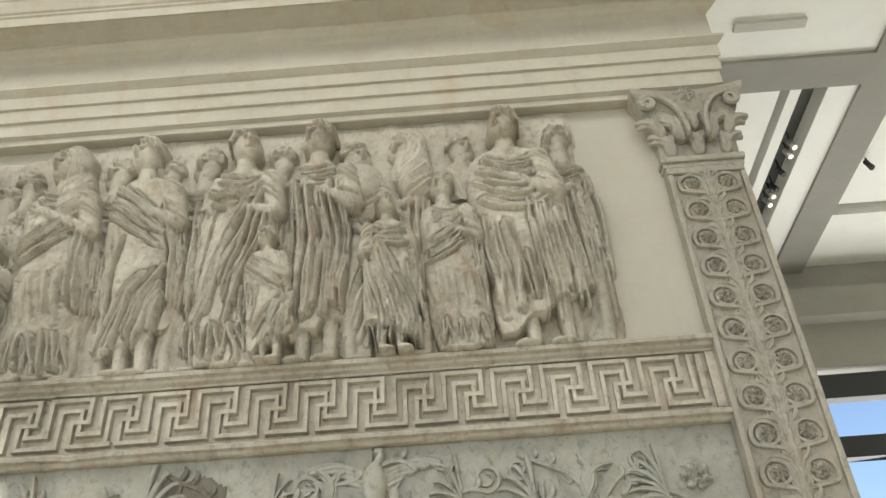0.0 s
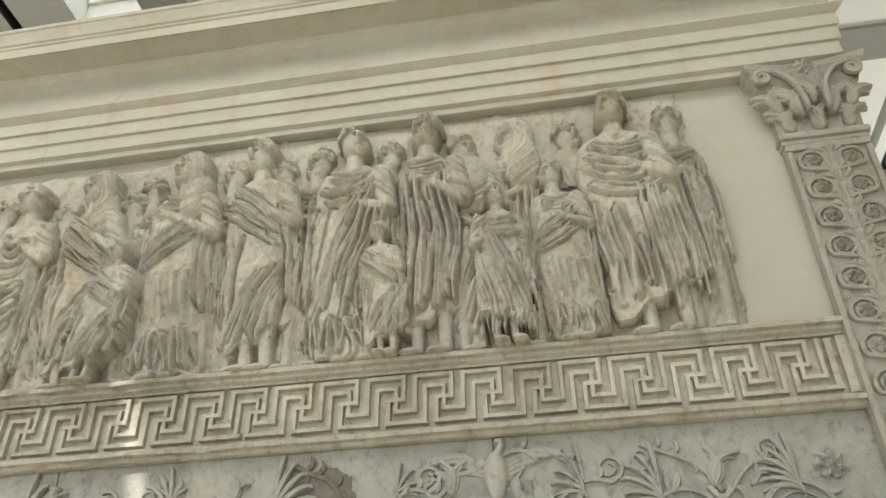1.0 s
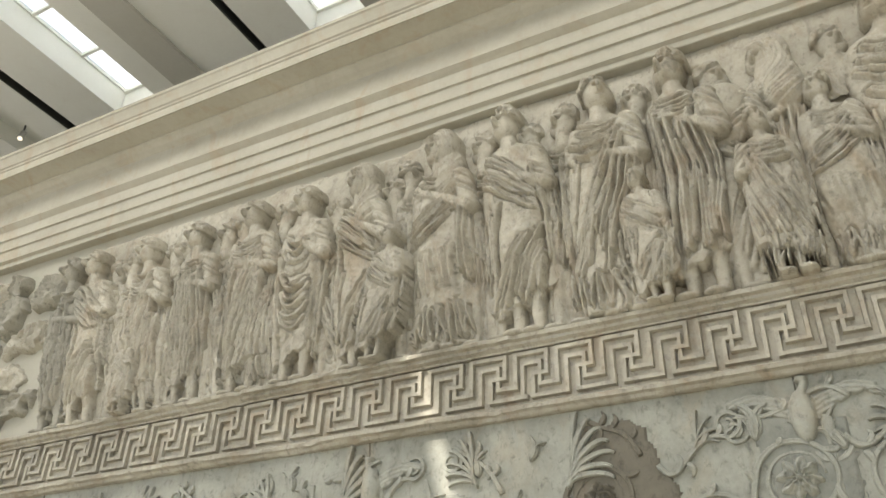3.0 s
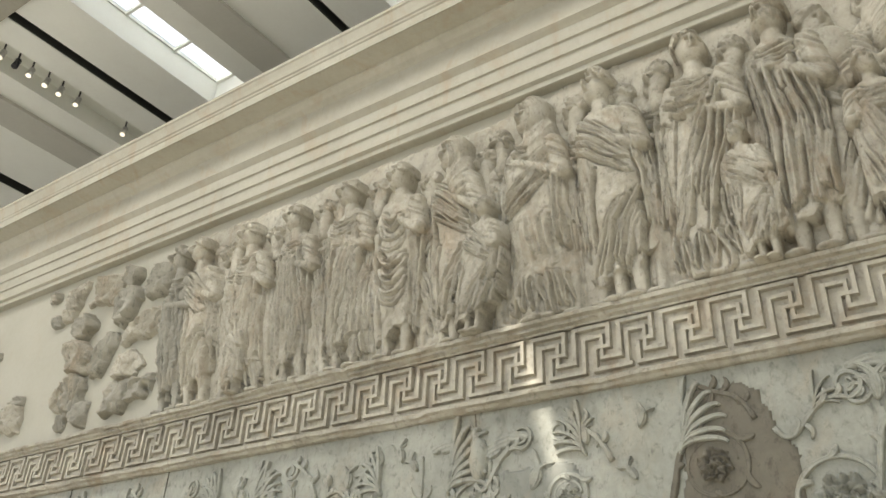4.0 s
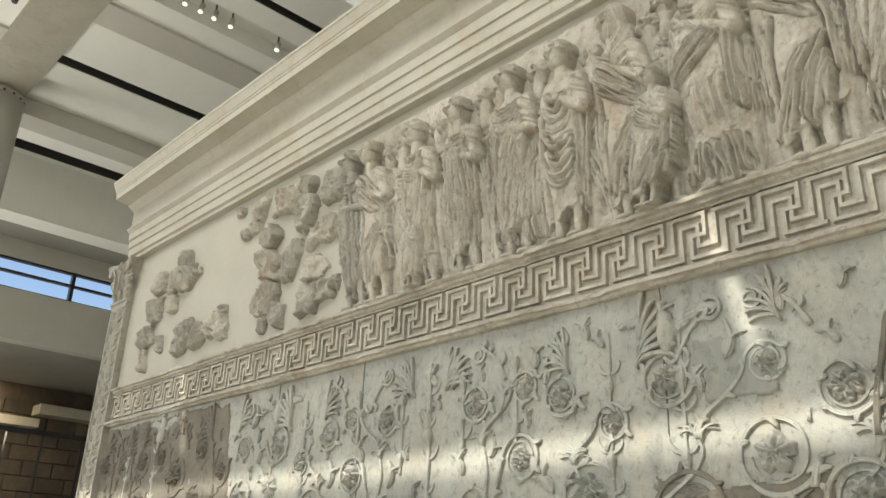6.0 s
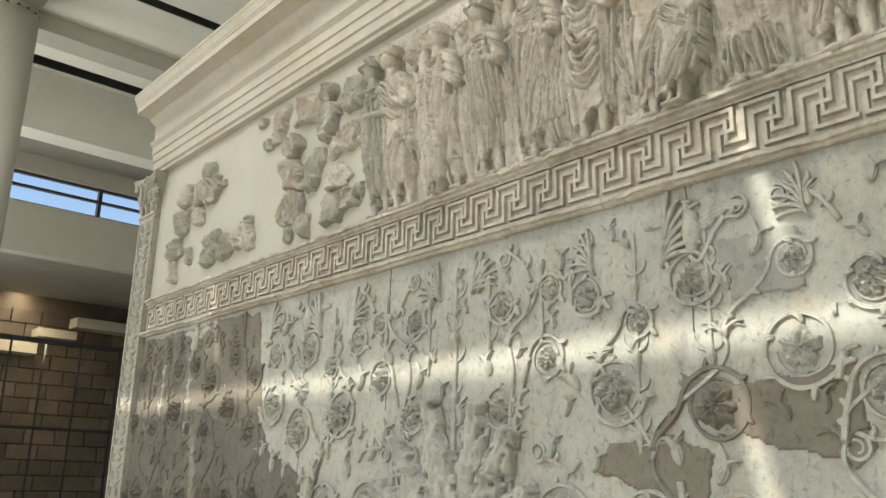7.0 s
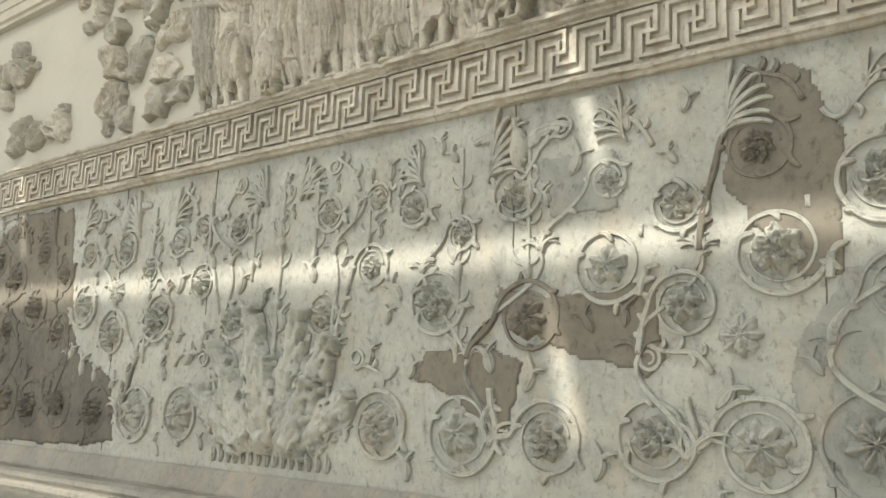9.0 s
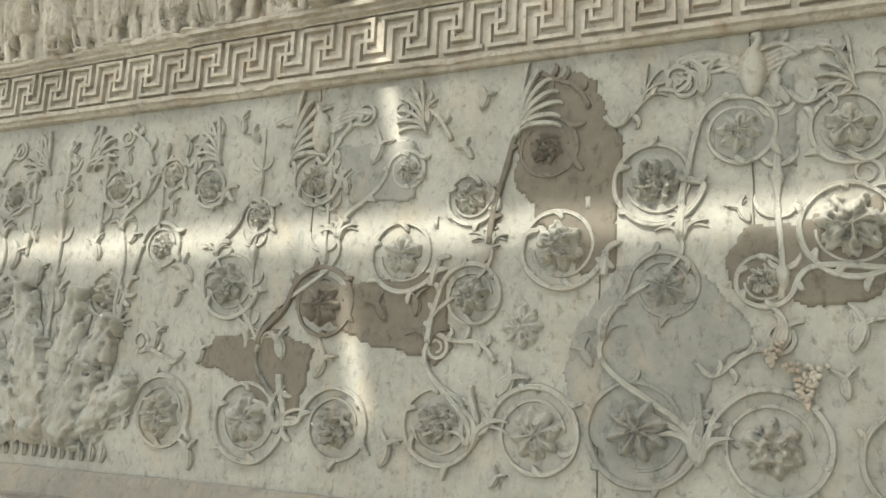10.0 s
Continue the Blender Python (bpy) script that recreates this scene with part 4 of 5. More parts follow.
PROFILE = [(1.0, 0.0), (0.92, 0.55), (0.62, 0.95), (0.30, 0.85), (0.0, 0.78), (-0.30, 0.85), (-0.62, 0.95), (-0.92, 0.55), (-1.0, 0.0)]
def tube_into(verts, faces, pts, radii, lift=0.0, high=1.15, prof=PROFILE):
    base, m, n = len(verts), len(prof), len(pts)
    for i in range(n):
        a, b = pts[max(0, i - 1)], pts[min(n - 1, i + 1)]
        dx, dz = b[0] - a[0], b[1] - a[1]
        L = math.hypot(dx, dz) or 1.0
        nx, nz = -dz / L, dx / L
        r = radii[i]
        for o, hgt in prof:
            verts.append((pts[i][0] + nx * o * r, 0.006 - (hgt * r * high + (lift if hgt else 0)), pts[i][1] + nz * o * r))
    for i in range(n - 1):
        for k in range(m - 1):
            p = base + i * m + k
            faces.append((p, p + 1, p + m + 1, p + m))
    faces.append(tuple(base + k for k in reversed(range(m))))
    faces.append(tuple(base + (n - 1) * m + k for k in range(m)))

def mesh_of(name, verts, faces):
    me = bpy.data.meshes.new(name)
    me.from_pydata(verts, [], faces)
    bm = bmesh.new()
    bm.from_mesh(me)
    bmesh.ops.recalc_face_normals(bm, faces=bm.faces)
    bm.to_mesh(me)
    bm.free()
    me.polygons.foreach_set("use_smooth", [True] * len(me.polygons))
    return me

def bez(p0, p1, p2, p3, n=18):
    out = []
    for i in range(n + 1):
        t = i / n
        s = 1 - t
        out.append((s ** 3 * p0[0] + 3 * s * s * t * p1[0] + 3 * s * t * t * p2[0] + t ** 3 * p3[0], s ** 3 * p0[1] + 3 * s * s * t * p1[1] + 3 * s * t * t * p2[1] + t ** 3 * p3[1]))
    return out

def rosette_mesh(seed, kind):
    """A flower or whorl of unit radius, height about 0.45, carved on a disc."""
    r = random.Random(seed)
    nr, na = 16, 60
    petals = {"daisy": 8, "open": 5, "whorl": 6, "leafy": 7, "double": 6}[kind]
    verts, faces = [(0, -0.42, 0)], []
    ph = r.uniform(0, 6)
    for i in range(1, nr + 1):
        t = i / nr
        for j in range(na):
            a = 2 * math.pi * j / na
            tw = a + (2.4 * t if kind == "whorl" else 0.25 * math.sin(seed) * t) + ph
            lobe = abs(math.sin(tw * petals / 2))
            edge = 0.62 + 0.38 * lobe ** 0.6 + 0.06 * math.sin(a * 13 + seed) + 0.05 * noise.noise((math.cos(a) * 3, math.sin(a) * 3, seed))
            if kind == "leafy":
                edge += 0.10 * abs(math.sin(a * 17 + seed))
            rr = t * edge
            button = 0.34 * max(0, 1 - (t / 0.22) ** 2) ** 0.5 if t < 0.22 else 0
            cup = 0.30 * max(0.0, math.sin(min(1, 0.12 + t * 0.9) * math.pi)) ** 0.4 * (0.40 + 0.60 * lobe ** 0.45)
            if kind == "double":
                cup += 0.14 * (t < 0.55) * abs(math.cos(tw * petals / 2)) ** 0.6
            vein = 0.08 * math.cos(tw * petals * 2) * (t > 0.3)
            rough = (0.12 if kind in ('daisy', 'open') else 0.30) * noise.noise((rr * math.cos(a) * 4.5, rr * math.sin(a) * 4.5, seed * 2.7))
            h = max(button, cup + vein + rough) if t < 1 else -0.03
            verts.append((rr * math.cos(a), -max(h, -0.03 if t == 1 else 0.02), rr * math.sin(a)))
    for j in range(na):
        faces.append((0, 1 + j, 1 + (j + 1) % na))
    for i in range(nr - 1):
        for j in range(na):
            a, b = 1 + i * na + j, 1 + i * na + (j + 1) % na
            faces.append((a, a + na, b + na, b))
    return mesh_of("rosette", verts, faces)
ROSES = [rosette_mesh(i, k) for i, k in enumerate(("daisy", "leafy", "whorl", "open", "double", "leafy", "whorl", "daisy", "double"))]

def placed(name, me, x, z, s, turn=0.0, material=None, parent=None, deep=1.0, label=""):
    ob = new(name, me)
    if not me.materials:
        me.materials.append(PANEL)
    if material:
        ob.material_slots[0].link = 'OBJECT'
        ob.material_slots[0].material = material
    ob.parent = parent or scrolls
    ob.matrix_local = Matrix.Translation((x, 0, z)) @ Matrix.Rotation(turn, 4, 'Y') @ Matrix.Diagonal((s, s * deep, s, 1))
    if label:
        ob["label"] = label
    return ob

def spiral_pts(x, z, r, hand, a0, turns=1.35, inner=0.50):
    out = []
    n = int(34 * turns)
    for i in range(n + 1):
        t = i / n
        a = a0 + hand * 2 * math.pi * turns * t
        rr = r * (1 - (1 - inner) * t ** 0.9)
        out.append((x + rr * math.cos(a), z + rr * math.sin(a)))
    return out

SEED = [0]
SPURS = {}
def scroll(x, z, r, hand, root=None, material=PANEL, a0=None, rose=None):
    """A spiralling stem round a rosette, grown from its root."""
    SEED[0] += 1
    sd = SEED[0]
    if a0 is None:
        a0 = math.radians(-90 - hand * 65) if root is None else math.atan2(root[1] - z, root[0] - x) + hand * -1.15
    r = r * 1.16
    sp = spiral_pts(x, z, r, hand, a0, 1.45, 0.60)
    th = 0.008 + 0.030 * r
    pts, rad = sp, [th * (1 - 0.72 * (i / len(sp)) ** 1.5) for i in range(len(sp))]
    if root is not None:
        tx, tz = -hand * math.sin(a0), hand * math.cos(a0)
        p3 = sp[0]
        L = math.hypot(p3[0] - root[0], p3[1] - root[1])
        c2 = (p3[0] - tx * L * 0.45, p3[1] - tz * L * 0.45)
        c1 = (root[0], root[1] + (L * 0.40 if p3[1] > root[1] else -L * 0.40))
        st = bez(root, c1, c2, p3, 16)[:-1]
        pts = st + sp
        rad = [th * (1.35 - 0.35 * i / len(st)) for i in range(len(st))] + rad
    j = [(px + 0.004 * noise.noise((px * 9, pz * 9, sd)), pz + 0.004 * noise.noise((px * 9, pz * 9, sd + 50))) for px, pz in pts]
    verts, faces = [], []
    tube_into(verts, faces, j, [max(0.006, q * (1 + 0.22 * noise.noise((i * 0.35, sd, 0)))) for i, q in enumerate(rad)], lift=0.006, high=1.5)
    # little leaf spurs along the stem, gathered by stone
    sv, sf = SPURS.setdefault(material.name, ([], []))
    rr = random.Random(sd)
    for t in [0.06 + 0.09 * q_ for q_ in range(7)]:
        i = min(len(j) - 2, int(t * len(j)))
        dx, dz = j[i + 1][0] - j[i][0], j[i + 1][1] - j[i][1]
        L = math.hypot(dx, dz) or 1
        nx, nz = dz / L * hand, -dx / L * hand
        s = rr.uniform(0.022, 0.062)
        if rr.random() < 0.4:
            nx, nz = -nx, -nz
        tip = (j[i][0] + nx * s + dx / L * s, j[i][1] + nz * s + dz / L * s)
        leaf = bez(j[i], (j[i][0] + dx / L * s * 0.8, j[i][1] + dz / L * s * 0.8), (tip[0] - nx * 0.01, tip[1] - nz * 0.01), tip, 7)
        tube_into(sv, sf, leaf, [0.008 + 0.007 * math.sin(q * 0.5) for q in range(7)] + [0.003], 0.010, 1.2)
    ob = finish("scroll", mesh_of("scroll", verts, faces), material, scrolls)
    me = ROSES[(sd * 5) % len(ROSES) if rose is None else rose]
    placed("rosette", me, x, z, r * rr.uniform(0.48, 0.58), rr.uniform(0, 6.28), material, deep=1.5)
    return ob

CX = -4.87                                 # the big acanthus plant in the middle
def mirrored(x):
    return 2 * CX - x
# lower row, then middle and upper rows of the half beside the plant; the other half mirrors them
LOW = ((-3.99, 1.54, 0.18), (-3.45, 1.54, 0.19), (-2.95, 1.53, 0.165), (-2.43, 1.57, 0.165), (-1.98, 1.55, 0.18), (-1.56, 1.59, 0.205), (-1.06, 1.55, 0.20), (-0.58, 1.54, 0.19), (-0.08, 1.54, 0.19), (0.24, 1.52, 0.15))
MID = ((-4.46, 2.17, 0.125), (-4.10, 2.42, 0.12), (-3.63, 2.21, 0.165), (-3.06, 2.10, 0.165), (-2.64, 2.33, 0.165), (-2.29, 2.13, 0.135), (-1.89, 2.34, 0.17), (-1.45, 2.16, 0.13), (-1.08, 2.18, 0.10), (-0.77, 2.38, 0.18), (-0.28, 2.22, 0.15), (0.20, 2.3, 0.13))
TOP = ((-4.46, 2.77, 0.105), (-4.07, 2.81, 0.085), (-3.81, 2.73, 0.105), (-3.48, 2.55, 0.09), (-3.15, 2.73, 0.13), (-2.64, 2.73, 0.09), (-2.31, 2.58, 0.115), (-1.96, 2.78, 0.14), (-1.49, 2.60, 0.17), (-1.16, 2.78, 0.14), (-0.76, 2.77, 0.14), (-0.34, 2.78, 0.13), (0.10, 2.78, 0.13))
def tone(x, z):
    if -3.25 < x < -2.42 and 1.85 < z < 2.32:
        return MARBLE_BROWN
    if x < -6.65 and z < 1.8 or x < -7.3 and z < 2.2:
        return MARBLE_GREY
    if x < -7.4:
        return MARBLE_BROWN
    if -1.85 < x < -1.35 and z < 2.2:
        return SLATE
    if -2.1 < x < -1.7 and z > 2.5:
        return MARBLE_BROWN
    return PANEL
def main_stem(pts, w, material=PANEL):
    verts, faces = [], []
    path = []
    for (xa, za), (xb, zb) in zip(pts, pts[1:]):
        path += bez((xa, za), (xa + 0.10 * math.sin(za * 9), za + (zb - za) * 0.4), (xb - 0.12 * math.sin(zb * 7), zb - (zb - za) * 0.4), (xb, zb), 14)[:-1]
    path.append(pts[-1])
    n = len(path)
    tube_into(verts, faces, path, [w * (1.1 - 0.5 * i / n) * (1 + 0.2 * noise.noise((i * 0.3, pts[0][0], 1))) for i in range(n)], 0.010, 1.3)
    finish("stem", mesh_of("stem", verts, faces), material, scrolls)

def pair_row(row, junctions, flip, drop):
    """Rings that spring in pairs from the leaf sheaths at the junctions."""
    for i, (x, z, r) in enumerate(row):
        jx, jz = min(junctions, key=lambda j: abs(j[0] - x))
        hand = -1
        under = jx > x
        a0 = math.radians(-12) if under else math.radians(168)
        if under:
            jz += 0.26
        if flip:
            x, jx, hand, a0 = mirrored(x), mirrored(jx), -hand, math.pi - a0
        scroll(x, z, r, hand, (jx, jz), tone(x, z), a0, 3 if (row is LOW and i == 1) else 7 if (row is LOW and i == 5) else None)
J_LOW = ((-4.37, 1.46), (-3.27, 1.50), (-2.28, 1.48), (-1.33, 1.48), (-0.26, 1.48))
J_MID = ((-4.35, 1.95), (-3.41, 1.90), (-2.49, 1.92), (-1.70, 1.95), (-0.55, 2.02), (-0.03, 2.02))
J_TOP = ((-4.40, 2.52), (-3.73, 2.36), (-3.00, 2.42), (-2.21, 2.36), (-1.39, 2.36), (-0.57, 2.46), (-0.09, 2.42))
for flip in (0, 1):
    pair_row(LOW, J_LOW, flip, 0)
    pair_row(MID, J_MID, flip, 0)
    pair_row(TOP, J_TOP, flip, 0)
    for low, mid, top in ((0, 0, 0), (1, 1, 1), (1, 1, 2), (2, 2, 3), (3, 3, 4), (4, 4, 5), (4, 5, 6)):
        pts = [J_LOW[low], J_MID[mid], J_TOP[top]]
        main_stem([(mirrored(a), b) if flip else (a, b) for a, b in pts], 0.0145, tone(mirrored(pts[0][0]) if flip else pts[0][0], 1.9))

for stone_name, (sv, sf) in SPURS.items():
    finish("leaf_spur", mesh_of("leaf_spur", sv, sf), bpy.data.materials[stone_name], scrolls)["kind"] = "stuff"

def leaf_fan(x, z, size, turn, n, spread, seed, material=PANEL, name="acanthus_leaf", parent=None, curl=0.35):
    """A carved leaf of n curling fingers that spread from its root."""
    r = random.Random(seed)
    verts, faces = [], []
    for i in range(n):
        t = (i / (n - 1) - 0.5) if n > 1 else 0
        a = turn + t * spread
        L = size * (1 - 0.55 * abs(t) ** 1.5) * r.uniform(0.9, 1.08)
        bend = curl * (1 if t >= 0 else -1) * (0.4 + abs(t))
        pts = []
        for q in range(11):
            s = q / 10
            aa = a - bend * s * s * 2
            pts.append((x + math.sin(aa) * L * s, z + math.cos(aa) * L * s))
        w = size * {'leaf_sheath': 0.34, 'capital_leaf': 1.05}.get(name, 0.55) / n * (0.7 + 0.6 * (spread > 1))
        tube_into(verts, faces, pts, [max(0.003, w * math.sin(0.35 + 2.5 * q / 10) ** 0.8) for q in range(11)], 0.006 + 0.008 * (i % 2), 1.5)
    return finish(name, mesh_of(name, verts, faces), material, parent or scrolls)

def stalk(x, z0, z1, seed, w=0.022):
    """An upright candelabrum stem with knots, cups and paired leaves."""
    r = random.Random(seed)
    verts, faces = [], []
    n = int((z1 - z0) / 0.02)
    pts = [(x + 0.012 * noise.noise((i * 0.07, seed, 0)), z0 + (z1 - z0) * i / n) for i in range(n + 1)]
    rad = [w * (0.55 + 0.75 * max(0, math.sin(i * 0.02 / 0.19 * math.pi)) ** 6 + 0.3 * noise.noise((i * 0.5, seed, 4))) for i in range(n + 1)]
    tube_into(verts, faces, pts, [max(0.006, q) for q in rad], 0.003)
    for i in range(6, n - 2, 10):
        for s in (-1, 1):
            L = r.uniform(0.05, 0.10)
            p = pts[i]
            lf = bez(p, (p[0] + s * L * 0.5, p[1]), (p[0] + s * L, p[1] + L * 0.4), (p[0] + s * L * 0.9, p[1] + L), 7)
            tube_into(verts, faces, lf, [0.006, 0.010, 0.013, 0.014, 0.012, 0.010, 0.007, 0.003], 0.003)
    return finish("candelabrum_stem", mesh_of("candelabrum_stem", verts, faces), PANEL, scrolls)
for i, x in enumerate((-3.49, -3.07, -1.02, -4.14, -1.77, -0.40, -2.48)):
    for s, xx in enumerate((x, mirrored(x))):
        stalk(xx, (1.88, 2.24, 2.1, 2.5, 2.5, 2.3, 2.45)[i], (3.02, 2.95, 3.02, 3.0, 2.55, 3.0, 2.5)[i] , 300 + i * 2 + s)
stalk(CX, 1.75, 3.08, 340, 0.032)
stalk(CX - 0.26, 2.4, 3.0, 341)
stalk(CX + 0.30, 2.45, 3.0, 342)
def palmette(x, z, size, side, n, seed, material=PANEL):
    """A half palmette: slender fingers that all sweep to one side and curl at the tip."""
    r = random.Random(seed)
    for i in range(n):
        t = i / (n - 1)
        a = 0.15 + 1.25 * (1 - t)
        L = size * (0.62 + 0.45 * t) * r.uniform(0.94, 1.06)
        p0 = (x + side * 0.004 * i, z + 0.02 * size * i)
        tip = (x + side * math.sin(a) * L, z + math.cos(a) * L)
        c2 = (x + side * math.sin(a) * L * 0.85, z + math.cos(a) * L * 1.02 + 0.10 * size)
        pts = bez(p0, (p0[0] - side * 0.05 * size, p0[1] + L * 0.35), c2, (tip[0], tip[1] - 0.02 * size), 13)
        verts, faces = [], []
        tube_into(verts, faces, pts, [size * 0.034 * (0.45 + 0.75 * math.sin(0.3 + 2.6 * q / 13)) for q in range(14)], 0.010 + 0.006 * (i % 2), 1.9)
        finish("palmette_leaf", mesh_of("palmette_leaf", verts, faces), material, scrolls)
PALMS = ((-3.75, 2.84, 0.26, -1, 6), (-3.31, 2.80, 0.36, 1, 7), (-2.10, 2.84, 0.33, 1, 7), (-2.55, 2.90, 0.25, -1, 6), (-4.72, 2.88, 0.26, 1, 7), (-5.08, 2.88, 0.24, -1, 6), (0.12, 2.86, 0.26, -1, 7), (-0.42, 2.84, 0.26, -1, 6), (-1.54, 2.95, 0.16, 1, 4), (-0.73, 2.9, 0.22, -1, 5))
for i, (x, z, size, side, n) in enumerate(PALMS):
    palmette(x, z, size, side, n, 400 + i, tone(x, z))
    palmette(mirrored(x), z, size, -side, n, 430 + i, tone(mirrored(x), z))
for flip in (0, 1):
    for i, (x, z) in enumerate(J_LOW + J_MID + J_TOP):
        for k_ in (-1, 1):
            xx = mirrored(x) if flip else x
            leaf_fan(xx, z - 0.02, (0.22 if z < 1.6 else 0.13) * (1 + 0.15 * math.sin(i * 3 + k_)), k_ * (0.30 + 0.1 * math.sin(i)), 4, 0.45, 900 + i * 2 + k_, tone(xx, z), "leaf_sheath", curl=0.55)

# central plant: broad ribbed leaves rising from a bed of small ones
def broad_leaf(x, z, L, w, turn, seed, material=PANEL, parent=None, name="acanthus_leaf"):
    X, Z = grid(-w * 1.3, w * 1.3, 0, L * 1.05, 0.009)
    t = Z / L
    bend = 0.25 * np.sin(seed) * w * t * t
    prof = w * np.sin(np.clip(0.25 + t * 2.6, 0, np.pi)) ** 0.7
    lobes = 1 + 0.26 * np.abs(np.sin(t * 12 + seed)) - 0.13
    q = (X - bend) / np.maximum(prof * lobes, 1e-4)
    ribs = 0.020 * fold(q * 2.1, 0.7) * np.clip(1.1 - t, 0, 1) + 0.012 * fold(np.abs(q) * 2.0 - t * 4.0, 0.8) * t
    h = np.where((np.abs(q) < 1) & (t < 1), 0.014 + 0.038 * np.clip(1 - q * q, 0, None) ** 0.6 * (0.5 + 0.7 * t) + ribs + 0.018 * np.exp(-((X - bend) / 0.012) ** 2) + 0.02 * np.clip(t - 0.8, 0, 1) * 5, 0)
    drill = lattice_noise(X * 22 + seed, Z * 22, seed, 2)
    h = np.where((h > 0) & (drill > 0.06) & (np.abs(q) > 0.62 - 0.2 * t), 0.010, h)
    h = np.where(h > 0, (h + 0.012 * lattice_noise(X * 14, Z * 14, seed + 1, 2)) * np.clip(t / 0.15, 0.06, 1) ** 0.6, 0)
    ob = finish(name, relief_mesh(name, X, Z, h), material, parent or scrolls)
    ob.matrix_local = Matrix.Translation((x, 0, z)) @ Matrix.Rotation(turn, 4, 'Y')
    return ob
# outer leaves first, the nearer ones stand further out
for i, (dx, L, w, turn, out) in enumerate(((-0.20, 0.62, 0.12, -0.95, 0.0), (0.20, 0.62, 0.12, 0.95, 0.0), (-0.13, 0.80, 0.12, -0.52, 0.008), (0.13, 0.80, 0.12, 0.52, 0.008), (-0.06, 0.90, 0.11, -0.16, 0.014), (0.07, 0.88, 0.11, 0.18, 0.014),
                                           (-0.17, 0.52, 0.13, -0.42, 0.030), (0.17, 0.50, 0.13, 0.44, 0.030), (0.0, 0.58, 0.15, 0.02, 0.040))):
    broad_leaf(CX + dx, 1.34, L, w, turn, 700 + i).location.y = -out
for i in range(15):
    leaf_fan(CX - 0.50 + i * 0.072, 1.27, 0.10, 0.12 * math.sin(i), 3, 0.7, 520 + i, PANEL, "small_leaf", curl=0.2)

# upright joints between the marble blocks
for x, z0, z1 in ((-8.40, 1.25, 3.2), (-6.66, 1.25, 3.2), (-5.58, 2.2, 3.2), (-3.16, 2.45, 3.2), (-1.72, 1.25, 2.7), (-1.11, 2.2, 3.2)):
    verts, faces = [], []
    tube_into(verts, faces, [(x + 0.006 * noise.noise((x, q * 0.4, 2)), z0 + (z1 - z0) * q / 24) for q in range(25)], [0.0035] * 25, 0.004, 0.6)
    finish("block_joint", mesh_of("block_joint", verts, faces), MARBLE_GREY, scrolls)

# loose buds, tendrils and chips that fill the ground
def curling_vine(x, z, span, rise, hand, seed, w=0.011):
    """A thin wavy shoot that ends in a small coil, with a bud or two on the way."""
    verts, faces = [], []
    r = random.Random(seed)
    coil = spiral_pts(x + span, z + rise, 0.062, hand, -hand * math.pi / 2, 1.5, 0.30)
    way = bez((x, z), (x + span * 0.30, z - 0.16 * hand), (x + span * 0.45, z + rise + 0.02 * hand), coil[0], 26)[:-1]
    path = way + coil
    n = len(path)
    tube_into(verts, faces, path, [w * (1.15 - 0.6 * q / n) * (1 + 0.25 * noise.noise((q * 0.4, seed, 2))) for q in range(n)], 0.006, 1.5)
    for k in (6, 12, 18, 23):
        p, s_ = way[k], 1 if k % 4 else -1
        L = r.uniform(0.05, 0.085)
        tube_into(verts, faces, bez(p, (p[0] + L * 0.4, p[1] + s_ * L * 0.2), (p[0] + L * 0.7, p[1] + s_ * L * 0.6), (p[0] + L * 0.3, p[1] + s_ * L), 7), [0.005, 0.010, 0.014, 0.015, 0.013, 0.010, 0.007, 0.003], 0.006, 1.5)
    return finish("curling_vine", mesh_of("curling_vine", verts, faces), tone(x, z), scrolls)
for i, (x, z, span, rise, hand) in enumerate(((-0.97, 2.93, 0.34, 0.10, 1), (-0.92, 3.08, -0.45, -0.08, -1), (-0.24, 2.92, 0.26, 0.14, 1), (-0.19, 2.90, -0.30, 0.16, -1), (-1.70, 2.90, 0.30, 0.14, 1), (-1.77, 2.95, -0.22, 0.12, -1),
                                             (-2.42, 2.86, -0.26, 0.18, -1), (-3.15, 2.84, 0.26, 0.20, 1), (-3.99, 2.90, 0.18, 0.15, 1), (-4.22, 2.88, -0.22, 0.18, -1), (-1.33, 1.86, 0.30, 0.10, 1), (-2.17, 1.84, -0.28, 0.06, -1),
                                             (-0.66, 1.86, 0.28, 0.05, -1), (-3.88, 1.86, -0.30, 0.05, 1), (-0.45, 2.52, -0.26, 0.06, 1))):
    curling_vine(x, z, span, rise, hand, 1500 + i)
    curling_vine(mirrored(x), z, -span, rise, -hand, 1530 + i)
rr = random.Random(77)
taken = [(a, b, c * 1.08) for t_ in (LOW, MID, TOP) for a, b, c in t_] + [(mirrored(a), b, c * 1.08) for t_ in (LOW, MID, TOP) for a, b, c in t_]
made = 0
